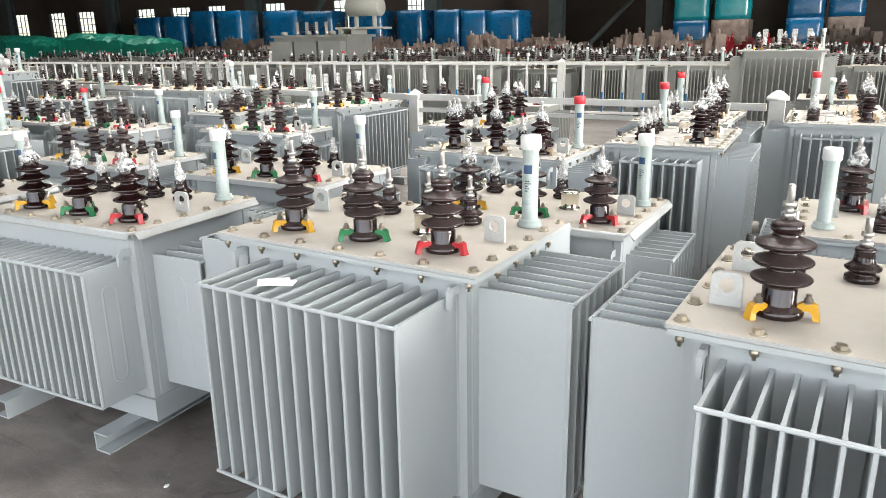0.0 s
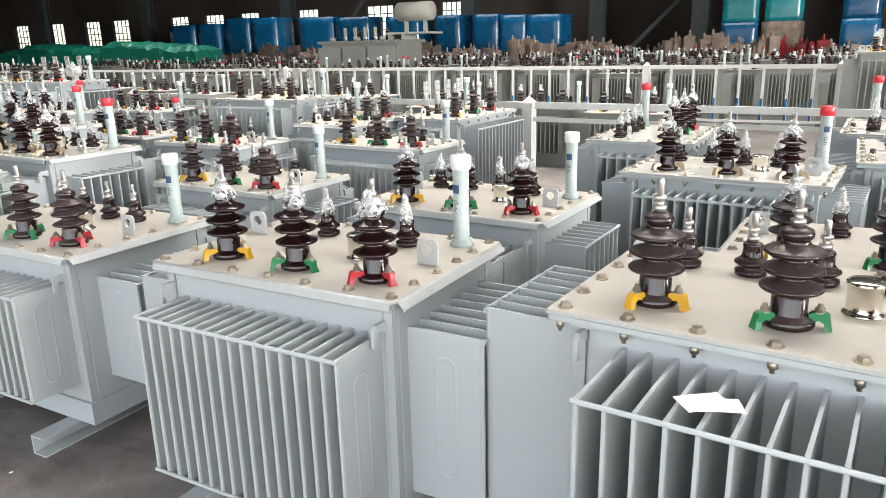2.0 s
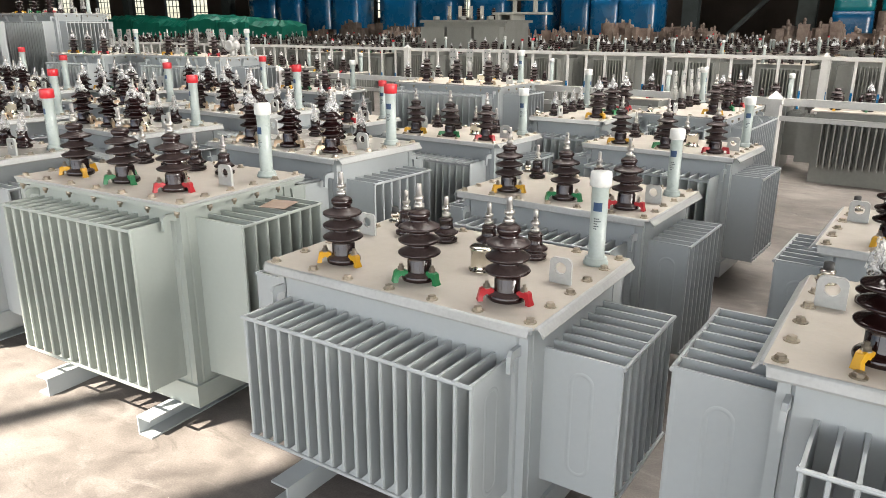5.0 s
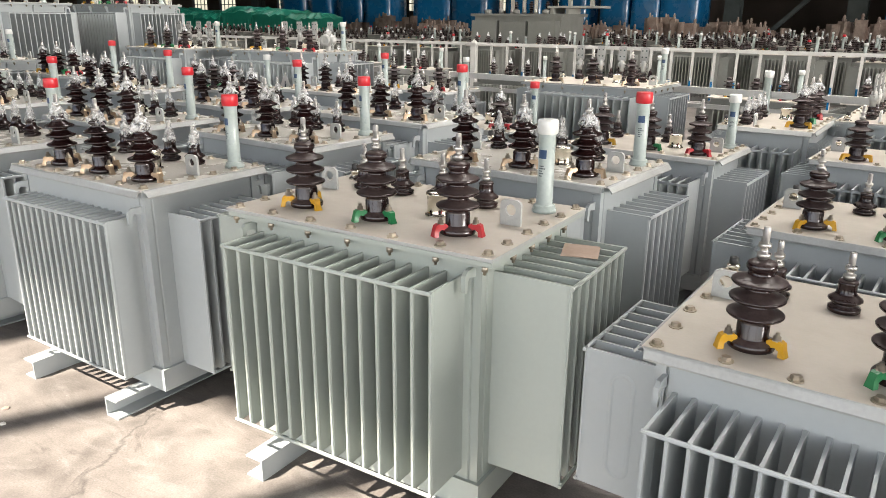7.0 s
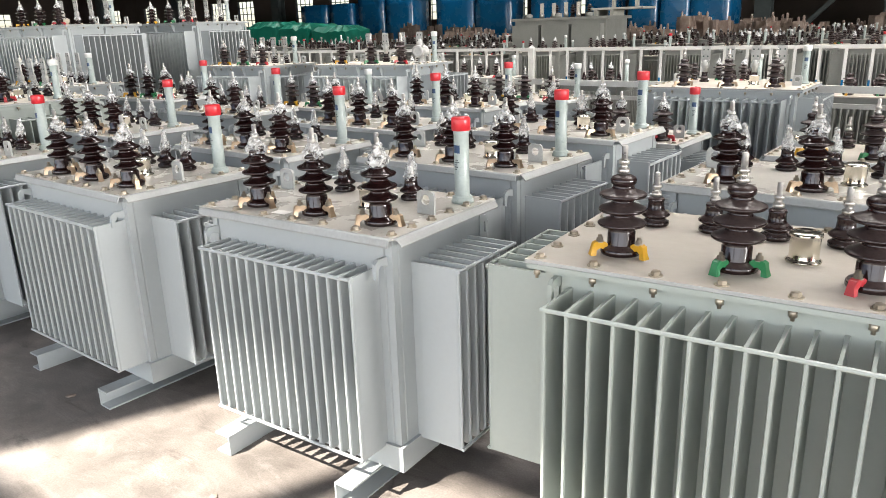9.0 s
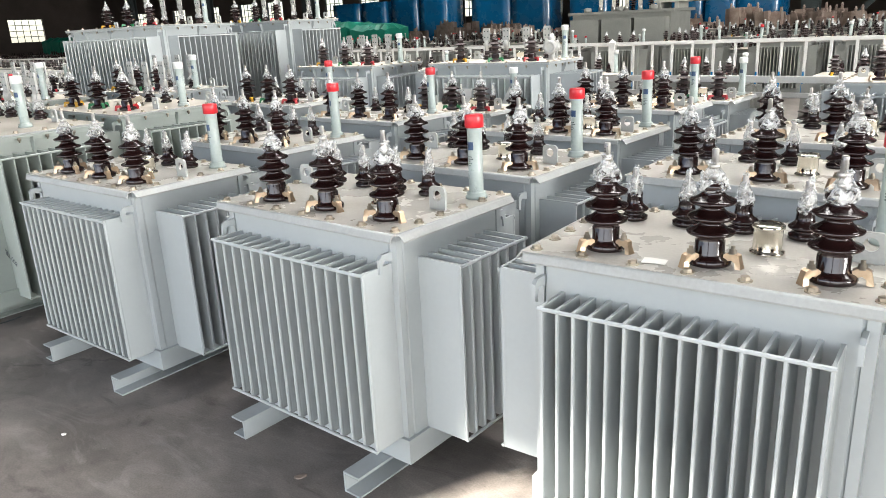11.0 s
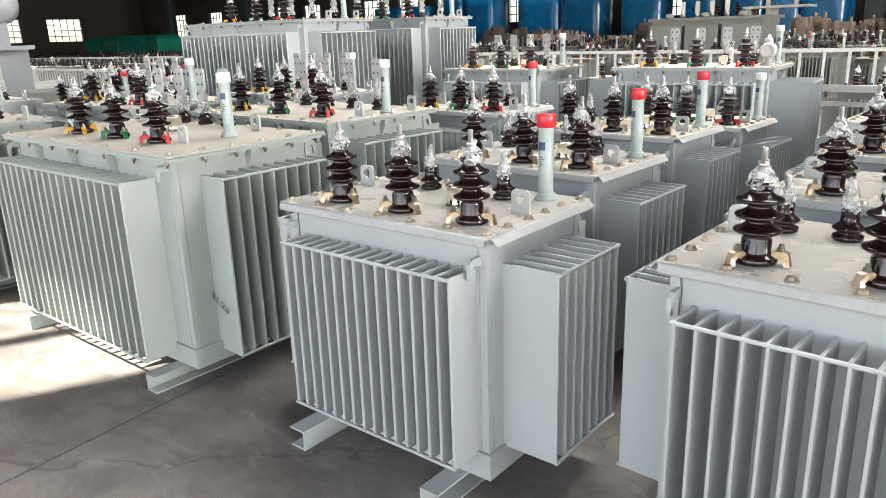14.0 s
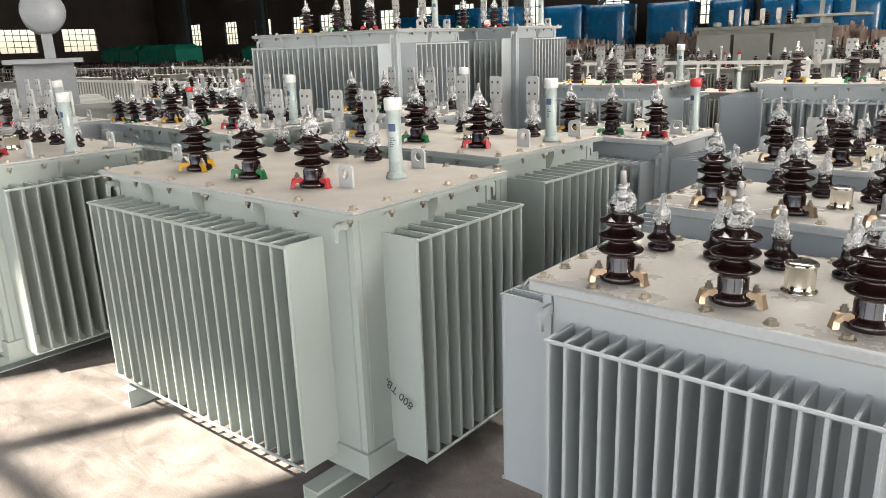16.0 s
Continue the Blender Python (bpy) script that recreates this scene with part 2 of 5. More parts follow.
def floor_material():
    m, t, b = base_material("worn_concrete", (0.2, 0.18, 0.165), 0.6)
    n, link = t.nodes, t.links.new
    co = n.new("ShaderNodeTexCoord")
    big = n.new("ShaderNodeTexNoise")
    big.inputs["Scale"].default_value, big.inputs["Detail"].default_value, big.inputs["Roughness"].default_value = 0.9, 8.0, 0.65
    mid = n.new("ShaderNodeTexNoise")
    mid.inputs["Scale"].default_value, mid.inputs["Detail"].default_value, mid.inputs["Distortion"].default_value = 5.5, 8.0, 0.6
    fine = n.new("ShaderNodeTexNoise")
    fine.inputs["Scale"].default_value, fine.inputs["Detail"].default_value = 140.0, 3.0
    crack = n.new("ShaderNodeTexVoronoi")
    crack.feature = "DISTANCE_TO_EDGE"
    crack.inputs["Scale"].default_value = 0.21
    warp = n.new("ShaderNodeVectorMath")
    warp.operation = "MULTIPLY_ADD"
    warp.inputs[1].default_value = (0.35, 0.35, 0.0)
    link(mid.outputs["Color"], warp.inputs[0])
    link(co.outputs["Object"], warp.inputs[2])
    link(warp.outputs[0], crack.inputs["Vector"])
    for k in (big, mid, fine):
        link(co.outputs["Object"], k.inputs["Vector"])
    r1 = n.new("ShaderNodeValToRGB")
    r1.color_ramp.elements[0].position, r1.color_ramp.elements[0].color = 0.30, (0.085, 0.074, 0.068, 1)
    r1.color_ramp.elements[1].position, r1.color_ramp.elements[1].color = 0.72, (0.22, 0.20, 0.185, 1)
    link(big.outputs["Fac"], r1.inputs[0])
    r2 = n.new("ShaderNodeValToRGB")
    r2.color_ramp.elements[0].position, r2.color_ramp.elements[0].color = 0.33, (0.48, 0.46, 0.43, 1)
    r2.color_ramp.elements[1].position, r2.color_ramp.elements[1].color = 0.66, (1.3, 1.27, 1.22, 1)
    link(mid.outputs["Fac"], r2.inputs[0])
    mul = n.new("ShaderNodeMix")
    mul.data_type, mul.blend_type = "RGBA", "MULTIPLY"
    mul.inputs[0].default_value = 0.55
    link(r1.outputs[0], mul.inputs[6])
    link(r2.outputs[0], mul.inputs[7])
    ov = n.new("ShaderNodeMix")
    ov.data_type, ov.blend_type = "RGBA", "OVERLAY"
    ov.inputs[0].default_value = 0.35
    # Pale smears dragged along the aisle, dark oily spots and small pale flecks.
    stretch = n.new("ShaderNodeMapping")
    stretch.inputs["Scale"].default_value, stretch.inputs["Rotation"].default_value = (1.0, 2.6, 1.0), (0, 0, 0.5)
    link(co.outputs["Object"], stretch.inputs["Vector"])
    smear = n.new("ShaderNodeTexNoise")
    smear.inputs["Scale"].default_value, smear.inputs["Detail"].default_value, smear.inputs["Roughness"].default_value, smear.inputs["Distortion"].default_value = 2.2, 9.0, 0.72, 1.4
    link(stretch.outputs[0], smear.inputs["Vector"])
    fleck = n.new("ShaderNodeTexNoise")
    fleck.inputs["Scale"].default_value, fleck.inputs["Detail"].default_value, fleck.inputs["Roughness"].default_value = 17.0, 6.0, 0.7
    link(stretch.outputs[0], fleck.inputs["Vector"])
    last = mul.outputs[2]
    for source, lo, hi, amount, colour in ((smear, 0.53, 0.72, 0.62, (0.25, 0.232, 0.215)), (smear, 0.44, 0.30, 0.6, (0.045, 0.036, 0.032)), (fleck, 0.66, 0.73, 0.6, (0.33, 0.31, 0.29)), (fleck, 0.33, 0.27, 0.6, (0.04, 0.034, 0.03))):
        mr = n.new("ShaderNodeMapRange")
        mr.inputs[1].default_value, mr.inputs[2].default_value, mr.inputs[4].default_value = lo, hi, amount
        link(source.outputs["Fac"], mr.inputs[0])
        mx = n.new("ShaderNodeMix")
        mx.data_type = "RGBA"
        mx.inputs[7].default_value = (*colour, 1)
        link(mr.outputs[0], mx.inputs[0])
        link(last, mx.inputs[6])
        last = mx.outputs[2]
    link(last, ov.inputs[6])
    link(fine.outputs["Fac"], ov.inputs[7])
    cr = n.new("ShaderNodeMapRange")
    cr.inputs[1].default_value, cr.inputs[2].default_value, cr.inputs[3].default_value, cr.inputs[4].default_value = 0.0, 0.003, 0.6, 1.0
    link(crack.outputs["Distance"], cr.inputs[0])
    cm = n.new("ShaderNodeMix")
    cm.data_type, cm.blend_type = "RGBA", "MULTIPLY"
    cm.inputs[0].default_value = 1.0
    link(ov.outputs[2], cm.inputs[6])
    link(cr.outputs[0], cm.inputs[7])
    link(cm.outputs[2], b.inputs["Base Color"])
    rr = n.new("ShaderNodeMapRange")
    rr.inputs[3].default_value, rr.inputs[4].default_value = 0.38, 0.75
    link(mid.outputs["Fac"], rr.inputs[0])
    link(rr.outputs[0], b.inputs["Roughness"])
    bp = n.new("ShaderNodeBump")
    bp.inputs["Strength"].default_value, bp.inputs["Distance"].default_value = 0.4, 0.002
    link(fine.outputs["Fac"], bp.inputs["Height"])
    link(bp.outputs[0], b.inputs["Normal"])
    return m


M["floor"] = floor_material()


# ---- mesh tools ----
def box(bm, x0, y0, z0, x1, y1, z1, mat=0):
    v = [bm.verts.new((x, y, z)) for z in (z0, z1) for x, y in ((x0, y0), (x1, y0), (x1, y1), (x0, y1))]
    for f in ((3, 2, 1, 0), (4, 5, 6, 7), (0, 1, 5, 4), (1, 2, 6, 5), (2, 3, 7, 6), (3, 0, 4, 7)):
        bm.faces.new([v[i] for i in f]).material_index = mat
    return v


def lathe(bm, profile, sides=20, at=(0, 0, 0), close=True):
    """Turns a profile of (radius, height) round the z axis."""
    rings = []
    for r, z in profile:
        rings.append([bm.verts.new((at[0] + r * math.cos(2 * math.pi * k / sides), at[1] + r * math.sin(2 * math.pi * k / sides), at[2] + z)) for k in range(sides)])
    for a, b in zip(rings, rings[1:]):
        for k in range(sides):
            f = bm.faces.new((a[k], a[(k + 1) % sides], b[(k + 1) % sides], b[k]))
            f.smooth = True
    if close:
        bm.faces.new(rings[0][::-1])
        bm.faces.new(rings[-1])


def extrude(bm, outline, axis, lo, hi):
    """A prism: an outline in the two other axes, drawn out along axis from lo to hi."""
    def point(a, b, c):
        return {"x": (c, a, b), "y": (a, c, b), "z": (a, b, c)}[axis]
    low = [bm.verts.new(point(a, b, lo)) for a, b in outline]
    high = [bm.verts.new(point(a, b, hi)) for a, b in outline]
    bm.faces.new(low)
    bm.faces.new(high[::-1])
    k = len(outline)
    for i in range(k):
        bm.faces.new((low[i], high[i], high[(i + 1) % k], low[(i + 1) % k]))


def soften(bm, width, segments=1, angle=40):
    edges = [e for e in bm.edges if len(e.link_faces) == 2 and e.calc_face_angle(0) > radians(angle)]
    bmesh.ops.bevel(bm, geom=edges, offset=width, segments=segments, affect="EDGES", clamp_overlap=True)


MESHES = {}


def mesh_of(key, build, material):
    """The mesh for key, built once and shared."""
    if key not in MESHES:
        bm = bmesh.new()
        build(bm)
        bmesh.ops.recalc_face_normals(bm, faces=bm.faces)
        data = bpy.data.meshes.new(str(key[0]) if isinstance(key, tuple) else key)
        bm.to_mesh(data)
        bm.free()
        for m in material if isinstance(material, (list, tuple)) else (material,):
            data.materials.append(m)
        MESHES[key] = data
    return MESHES[key]


def put(name, data, parent=None, at=(0, 0, 0), rz=0.0, label="", m=None):
    ob = new(name, data)
    ob.parent = parent
    ob.matrix_basis = m if m is not None else pose(*at, 0, 0, rz)
    if label:
        ob["label"] = label
    return ob


def part(name, build, material, parent=None, label="", at=(0, 0, 0), rz=0.0):
    bm = bmesh.new()
    build(bm)
    bmesh.ops.recalc_face_normals(bm, faces=bm.faces)
    data = bpy.data.meshes.new(name)
    bm.to_mesh(data)
    bm.free()
    for m in material if isinstance(material, (list, tuple)) else (material,):
        data.materials.append(m)
    return put(name, data, parent, at, rz, label)


# ---- the hall ----
X0, X1, Y0, Y1, H = -100.0, 30.0, -4.0, 52.0, 11.0
tagged(part("floor", lambda bm: box(bm, X0, Y0, -0.25, X1, Y1, 0.0), M["floor"]), "worn stained grey concrete factory floor", "floor", kind="structure")


def wall_with_openings(name, axis, at, lo, hi, openings, thick=0.3, top=H):
    """A wall along axis with rectangular openings (from, to, sill, head)."""
    def build(bm):
        cuts = sorted(openings)
        def slab(a, b, z0, z1):
            if b - a > 1e-6 and z1 - z0 > 1e-6:
                if axis == "x":
                    box(bm, a, at - thick, z0, b, at, z1)
                else:
                    box(bm, at - thick, a, z0, at, b, z1)
        pos = lo
        for a, b, z0, z1 in cuts:
            slab(pos, a, 0, top)
            slab(a, b, 0, z0)
            slab(a, b, z1, top)
            pos = b
        slab(pos, hi, 0, top)
    return tagged(part(name, build, M["wall"]), "dark brown sheet-clad factory wall", "wall", kind="structure")


def window_grid(name, axis, at, a, b, z0, z1, cols, rows, bar=0.06):
    """Bars of a steel window in an opening."""
    def build(bm):
        for i in range(cols + 1):
            p = a + (b - a) * i / cols
            w = bar if 0 < i < cols else bar * 1.4
            if axis == "x":
                box(bm, p - w / 2, at - 0.18, z0, p + w / 2, at - 0.12, z1)
            else:
                box(bm, at - 0.18, p - w / 2, z0, at - 0.12, p + w / 2, z1)
        for j in range(rows + 1):
            q = z0 + (z1 - z0) * j / rows
            if axis == "x":
                box(bm, a, at - 0.175, q - bar / 2, b, at - 0.125, q + bar / 2)
            else:
                box(bm, at - 0.175, a, q - bar / 2, at - 0.125, b, q + bar / 2)
    return tagged(part(name, build, M["steel"]), "steel-barred factory window, bright outside", "window", kind="structure")


FAR = [(a, b, 2.2, 4.7) for a, b in ((-93.0, -90.0), (-85.0, -82.5), (-79.0, -76.2), (-72.6, -70.2), (-68.2, -65.7), (-59.6, -57.2), (-55.0, -52.6), (-50.5, -48.3), (-43.8, -41.6), (-36.6, -34.0), (-29.6, -27.9))]
wall_with_openings("wall_north", "x", Y1 + 0.3, X0, X1, FAR)
for k, (a, b, z0, z1) in enumerate(FAR):
    window_grid("window_%d" % (k + 1), "x", Y1 + 0.3, a, b, z0, z1, 4, 4)
LEFT = [(12 + 7 * k, 16 + 7 * k, 2.0, 4.6) for k in range(5)]
wall_with_openings("wall_west", "y", X0, Y0, Y1, LEFT)
for k, (a, b, z0, z1) in enumerate(LEFT):
    window_grid("window_%d" % (k + 20), "y", X0, a, b, z0, z1, 5, 4)
# A wide opening, added out of view so that light enters from the east.
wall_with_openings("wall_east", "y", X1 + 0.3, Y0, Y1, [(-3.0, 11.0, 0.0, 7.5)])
# The wall behind the camera, with high windows through which the sun falls.
# The last opening is added, unseen, only to let in more light.
SOUTH = [(-16.3, -13.55, 6.4, 9.2), (-10.4, -7.25, 6.4, 9.65), (6, 12, 6.4, 9.6)]
# Below them a long row of open bays, added unseen to let in frontal light.
def build_south(bm):
    def slab(a, b, z0, z1):
        box(bm, a, Y0 - 0.3, z0, b, Y0, z1)
    pos = X0
    for a, b, z0, z1 in SOUTH:
        slab(pos, a, 6.1, H)
        slab(a, b, 6.1, z0)
        slab(a, b, z1, H)
        pos = b
    slab(pos, X1, 6.1, H)
    slab(X0, -34, 0, 6.1)
    slab(-34, X1, 4.6, 6.1)
    for k in range(10):
        slab(-34 + 7 * k - 0.25, min(X1, -34 + 7 * k + 0.25), 0, 4.6)


tagged(part("wall_south", build_south, M["wall"]), "dark factory wall out of view, with bays added below its windows", "wall", kind="structure")
tagged(part("ground", lambda bm: box(bm, -160, -120, -0.35, 120, Y0 - 0.3, -0.06), M["floor"]), "concrete yard added outside the unseen bays", "ground", kind="structure")
for k, (a, b, z0, z1) in enumerate(SOUTH):
    window_grid("window_%d" % (k + 40), "x", Y0, a, b, z0, z1, 3, 2, 0.13)


# The roof, out of view, with long skylight slots added for overhead lamps.
SKYLIGHTS = [(6.5, 9.0), (14.0, 16.5), (26.0, 28.5), (38.0, 40.5)]


def build_roof(bm):
    pos = Y0 - 0.3
    for a, b in SKYLIGHTS:
        box(bm, X0 - 0.3, pos, H, X1 + 0.3, a, H + 0.2)
        pos = b
    box(bm, X0 - 0.3, pos, H, X1 + 0.3, Y1 + 0.3, H + 0.2)
    for a, b in SKYLIGHTS:
        for k in range(24):
            x = X0 + (X1 - X0) * k / 23
            box(bm, x - 0.1, a, H + 0.02, x + 0.1, b, H + 0.15)


tagged(part("ceiling", build_roof, M["roof"]), "grey sheet roof out of view, with added skylight slots", "ceiling", kind="structure")
# Opaque sheets, added above the slots to keep sun off the stock.
for a, b in SKYLIGHTS:
    tagged(part("skylight_panel", lambda bm: box(bm, X0 - 0.3, a, H + 0.154, X1 + 0.3, b, H + 0.19), M["white"]), "opaque white sheet added over a skylight to block the sun", "skylight", kind="structure")
# Fill lamps added under the closed slots, for light on lids and floor.
for k, (a, b) in enumerate(SKYLIGHTS[:4]):
    area_lamp("overhead_fill_lamp", -16, (a + b) / 2, H - 0.05, 46, b - a, (-16, (a + b) / 2, 0), (800, 330, 270, 215)[k], (1.0, 0.98, 0.95), 100)
# Added fill lamp along the bays; it brightens the fronts facing the aisle.
area_lamp("front_fill_lamp", -3, Y0 + 0.05, 2.6, 60, 3.8, (-7, 4.0, 1.6), 390, (1.0, 0.98, 0.95), 150)
# Added fill lamp in the east opening, for faces turned to +x.
area_lamp("east_fill_lamp", X1 - 0.05, 4.0, 3.8, 13.8, 7.2, (0.0, 2.0, 1.5), 4200, (1.0, 0.98, 0.95))


# ---- transformers ----
def shed(z, r, core):
    """One thin porcelain skirt: undercut below, gently sloped above."""
    return [(core, z - 0.013), (core + 0.004, z - 0.009), (r * 0.78, z - 0.005), (r * 0.95, z - 0.004), (r * 0.995, z - 0.001), (r, z + 0.0015), (r * 0.985, z + 0.004), (r * 0.9, z + 0.0065), (r * 0.7, z + 0.0105), (core + 0.004, z + 0.0165), (core, z + 0.021)]


def bushing_profile(k):
    """Foot, neck, three skirts and a round head; k narrows the skirts."""
    return ([(0.044, 0.0), (0.0525, 0.002), (0.0545, 0.008), (0.0535, 0.016), (0.049, 0.021), (0.039, 0.025), (0.0365, 0.030), (0.0365, 0.062)]
            + shed(0.084, 0.066 * k, 0.030) + shed(0.123, 0.065 * k, 0.029) + shed(0.162, 0.064 * k, 0.028)
            + [(0.028, 0.185), (0.0265, 0.188), (0.029, 0.190), (0.033, 0.194), (0.034, 0.202), (0.031, 0.209), (0.022, 0.214), (0.010, 0.216)])


HV_PROFILE = bushing_profile(1.0)
LV_PROFILE = [(0.036, 0.0), (0.040, 0.003), (0.040, 0.014), (0.031, 0.019), (0.029, 0.026), (0.039, 0.030), (0.0425, 0.033), (0.042, 0.037),
              (0.030, 0.046), (0.025, 0.052), (0.023, 0.074), (0.025, 0.080), (0.022, 0.086), (0.010, 0.088)]


def hv_mesh(mat, sides, k):
    return mesh_of(("bushing", mat, sides, k), lambda bm: lathe(bm, bushing_profile(k), sides), M[mat])


def lv_mesh(mat, sides):
    return mesh_of(("low_bushing", mat, sides), lambda bm: lathe(bm, LV_PROFILE, sides), M[mat])


def hex_bolt(bm, r=0.012, h=0.010, z=0.0):
    lathe(bm, [(r * 1.45, z), (r * 1.45, z + 0.003)], 12)
    lathe(bm, [(r, z + 0.003), (r, z + 0.003 + h * 0.8), (r * 0.8, z + 0.003 + h)], 6)
    for f in bm.faces:
        f.smooth = False


def build_clamp(bm):
    """A cast bushing clamp: a humped strap from the porcelain's foot, through its bolt, out to a flared toe. Its grip reaches towards -x."""
    prof = [(-0.012, 0.016), (-0.013, 0.031), (-0.004, 0.037), (0.008, 0.036), (0.017, 0.038), (0.026, 0.034), (0.030, 0.018), (0.034, 0.0), (0.019, 0.0), (0.017, 0.014), (0.008, 0.020), (0.000, 0.017)]
    extrude(bm, prof, "y", -0.009, 0.009)
    for v in bm.verts:
        v.co.y *= 1.0 + (0.3 if v.co.z < 0.005 else 0.0) - (0.2 if 0.016 < v.co.z < 0.03 and v.co.x > 0.01 else 0.0)
    soften(bm, 0.0025)


def build_clamp_nut(bm):
    lathe(bm, [(0.012, 0.035), (0.012, 0.038), (0.0095, 0.038), (0.0095, 0.047), (0.0055, 0.048), (0.0055, 0.056)], 6)
    bmesh.ops.translate(bm, verts=bm.verts, vec=(0.007, 0, 0))


def build_stud(bm):
    lathe(bm, [(0.009, 0.0), (0.009, 0.006), (0.0155, 0.006), (0.0155, 0.017), (0.009, 0.018), (0.009, 0.030), (0.0145, 0.030), (0.0145, 0.040), (0.0085, 0.041), (0.0085, 0.075), (0.006, 0.078)], 10)


def build_film(seed, r, h):
    """A crumpled film cap, gathered to a point on top."""
    def build(bm):
        rnd = random.Random(seed)
        lean = (rnd.uniform(-0.008, 0.008), rnd.uniform(-0.008, 0.008))
        sides, rings = 14, []
        prof = [(1.0, -0.12), (1.12, 0.05), (1.0, 0.28), (0.78, 0.48), (0.5, 0.66), (0.32, 0.8), (0.42, 0.92), (0.2, 1.0)]
        for i, (k, z) in enumerate(prof):
            rings.append([bm.verts.new((lean[0] * z + r * k * rnd.uniform(0.78, 1.2) * math.cos(2 * math.pi * s / sides), lean[1] * z + r * k * rnd.uniform(0.78, 1.2) * math.sin(2 * math.pi * s / sides),
                                        h * (z + rnd.uniform(-0.05, 0.05)))) for s in range(sides)])
        for a, b in zip(rings, rings[1:]):
            for s in range(sides):
                bm.faces.new((a[s], a[(s + 1) % sides], b[(s + 1) % sides], b[s]))
        bm.faces.new(rings[-1])
    return build


def film_mesh(seed, r, h):
    return mesh_of(("film_cap", seed, r, h), build_film(seed, r, h), M["film"])


def build_lug(bm):
    """A lifting eye: an upright plate with a round top and a hole."""
    w, h, t, hr, hz = 0.035, 0.080, 0.005, 0.018, 0.048
    n = 14
    outer = [(-w, 0.0), (w, 0.0), (w, h - 0.016), (w - 0.004, h - 0.006), (w - 0.013, h), (-w + 0.013, h), (-w + 0.004, h - 0.006), (-w, h - 0.016)]
    inner = [(hr * math.cos(2 * math.pi * k / n), hz + hr * math.sin(2 * math.pi * k / n)) for k in range(n)]
    for y in (-t, t):
        o = [bm.verts.new((x, y, z)) for x, z in outer]
        i = [bm.verts.new((x, y, z)) for x, z in inner]
        eo = [bm.edges.new((o[k], o[(k + 1) % len(o)])) for k in range(len(o))]
        ei = [bm.edges.new((i[k], i[(k + 1) % n])) for k in range(n)]
        bmesh.ops.triangle_fill(bm, edges=eo + ei, use_beauty=True)
        if y < 0:
            first = (o, i)
        else:
            for a, b in zip(first, (o, i)):
                for k in range(len(a)):
                    bm.faces.new((a[k], a[(k + 1) % len(a)], b[(k + 1) % len(a)], b[k]))


def build_hook(bm):
    """The curled hook of flat bar on a tank's corner."""
    pts = [(0.0, 0.0), (-0.045, 0.0), (-0.058, -0.012), (-0.060, -0.060), (-0.046, -0.066), (-0.042, -0.030), (-0.034, -0.022), (0.0, -0.030)]
    extrude(bm, pts, "x", -0.006, 0.006)
    soften(bm, 0.002)


def build_pot(bm):
    lathe(bm, [(0.043, 0.0), (0.044, 0.004), (0.038, 0.007), (0.036, 0.012), (0.036, 0.066), (0.040, 0.068), (0.040, 0.074), (0.036, 0.078), (0.010, 0.080)], 24)


def build_valve(bm):
    lathe(bm, [(0.026, 0.0), (0.026, 0.005), (0.016, 0.008), (0.016, 0.026), (0.020, 0.027), (0.020, 0.036), (0.012, 0.038)], 12)


def build_valve_cap(bm):
    lathe(bm, [(0.013, 0.038), (0.014, 0.040), (0.013, 0.058), (0.008, 0.060)], 12)


def build_relay(bm):
    """An oil valve: a short neck on a flange, a round body lying across it with a bolted rim, and a small head."""
    lathe(bm, [(0.055, 0.0), (0.055, 0.012), (0.032, 0.016), (0.030, 0.07)], 16)
    lathe(bm, [(0.030, 0.16), (0.034, 0.165), (0.034, 0.205), (0.018, 0.21), (0.014, 0.235)], 12)
    n, rings = 18, []
    for r, y in ((0.038, 0.075), (0.062, 0.072), (0.062, 0.050), (0.050, 0.046), (0.052, -0.046), (0.062, -0.050), (0.062, -0.072), (0.038, -0.076), (0.030, -0.066)):
        rings.append([bm.verts.new((r * math.cos(2 * math.pi * k / n), y, 0.115 + r * math.sin(2 * math.pi * k / n))) for k in range(n)])
    for a, b in zip(rings, rings[1:]):
        for k in range(n):
            bm.faces.new((a[k], a[(k + 1) % n], b[(k + 1) % n], b[k])).smooth = True
    bm.faces.new(rings[0])
    bm.faces.new(rings[-1])


TUBE_H = 0.30


def build_tube(bm):
    lathe(bm, [(0.040, 0.0), (0.040, 0.010), (0.036, 0.012), (0.036, 0.022), (0.031, 0.024), (0.0265, 0.028), (0.0265, TUBE_H - 0.055), (0.028, TUBE_H - 0.05), (0.028, TUBE_H - 0.04)], 20)


def build_tube_cap(bm):
    lathe(bm, [(0.031, TUBE_H - 0.045), (0.0335, TUBE_H - 0.043), (0.0335, TUBE_H - 0.006), (0.031, TUBE_H), (0.010, TUBE_H + 0.002)], 20)


def build_tube_label(bm):
    """A small window with a dark edge, wrapped on the tube."""
    for i in range(4):
        a0, a1 = [math.radians(-120 + 15 * (i + k)) for k in (0, 1)]
        v = [bm.verts.new((0.0272 * math.cos(a), 0.0272 * math.sin(a), z)) for z in (0.178, 0.206) for a in (a0, a1)]
        bm.faces.new((v[0], v[1], v[3], v[2]))


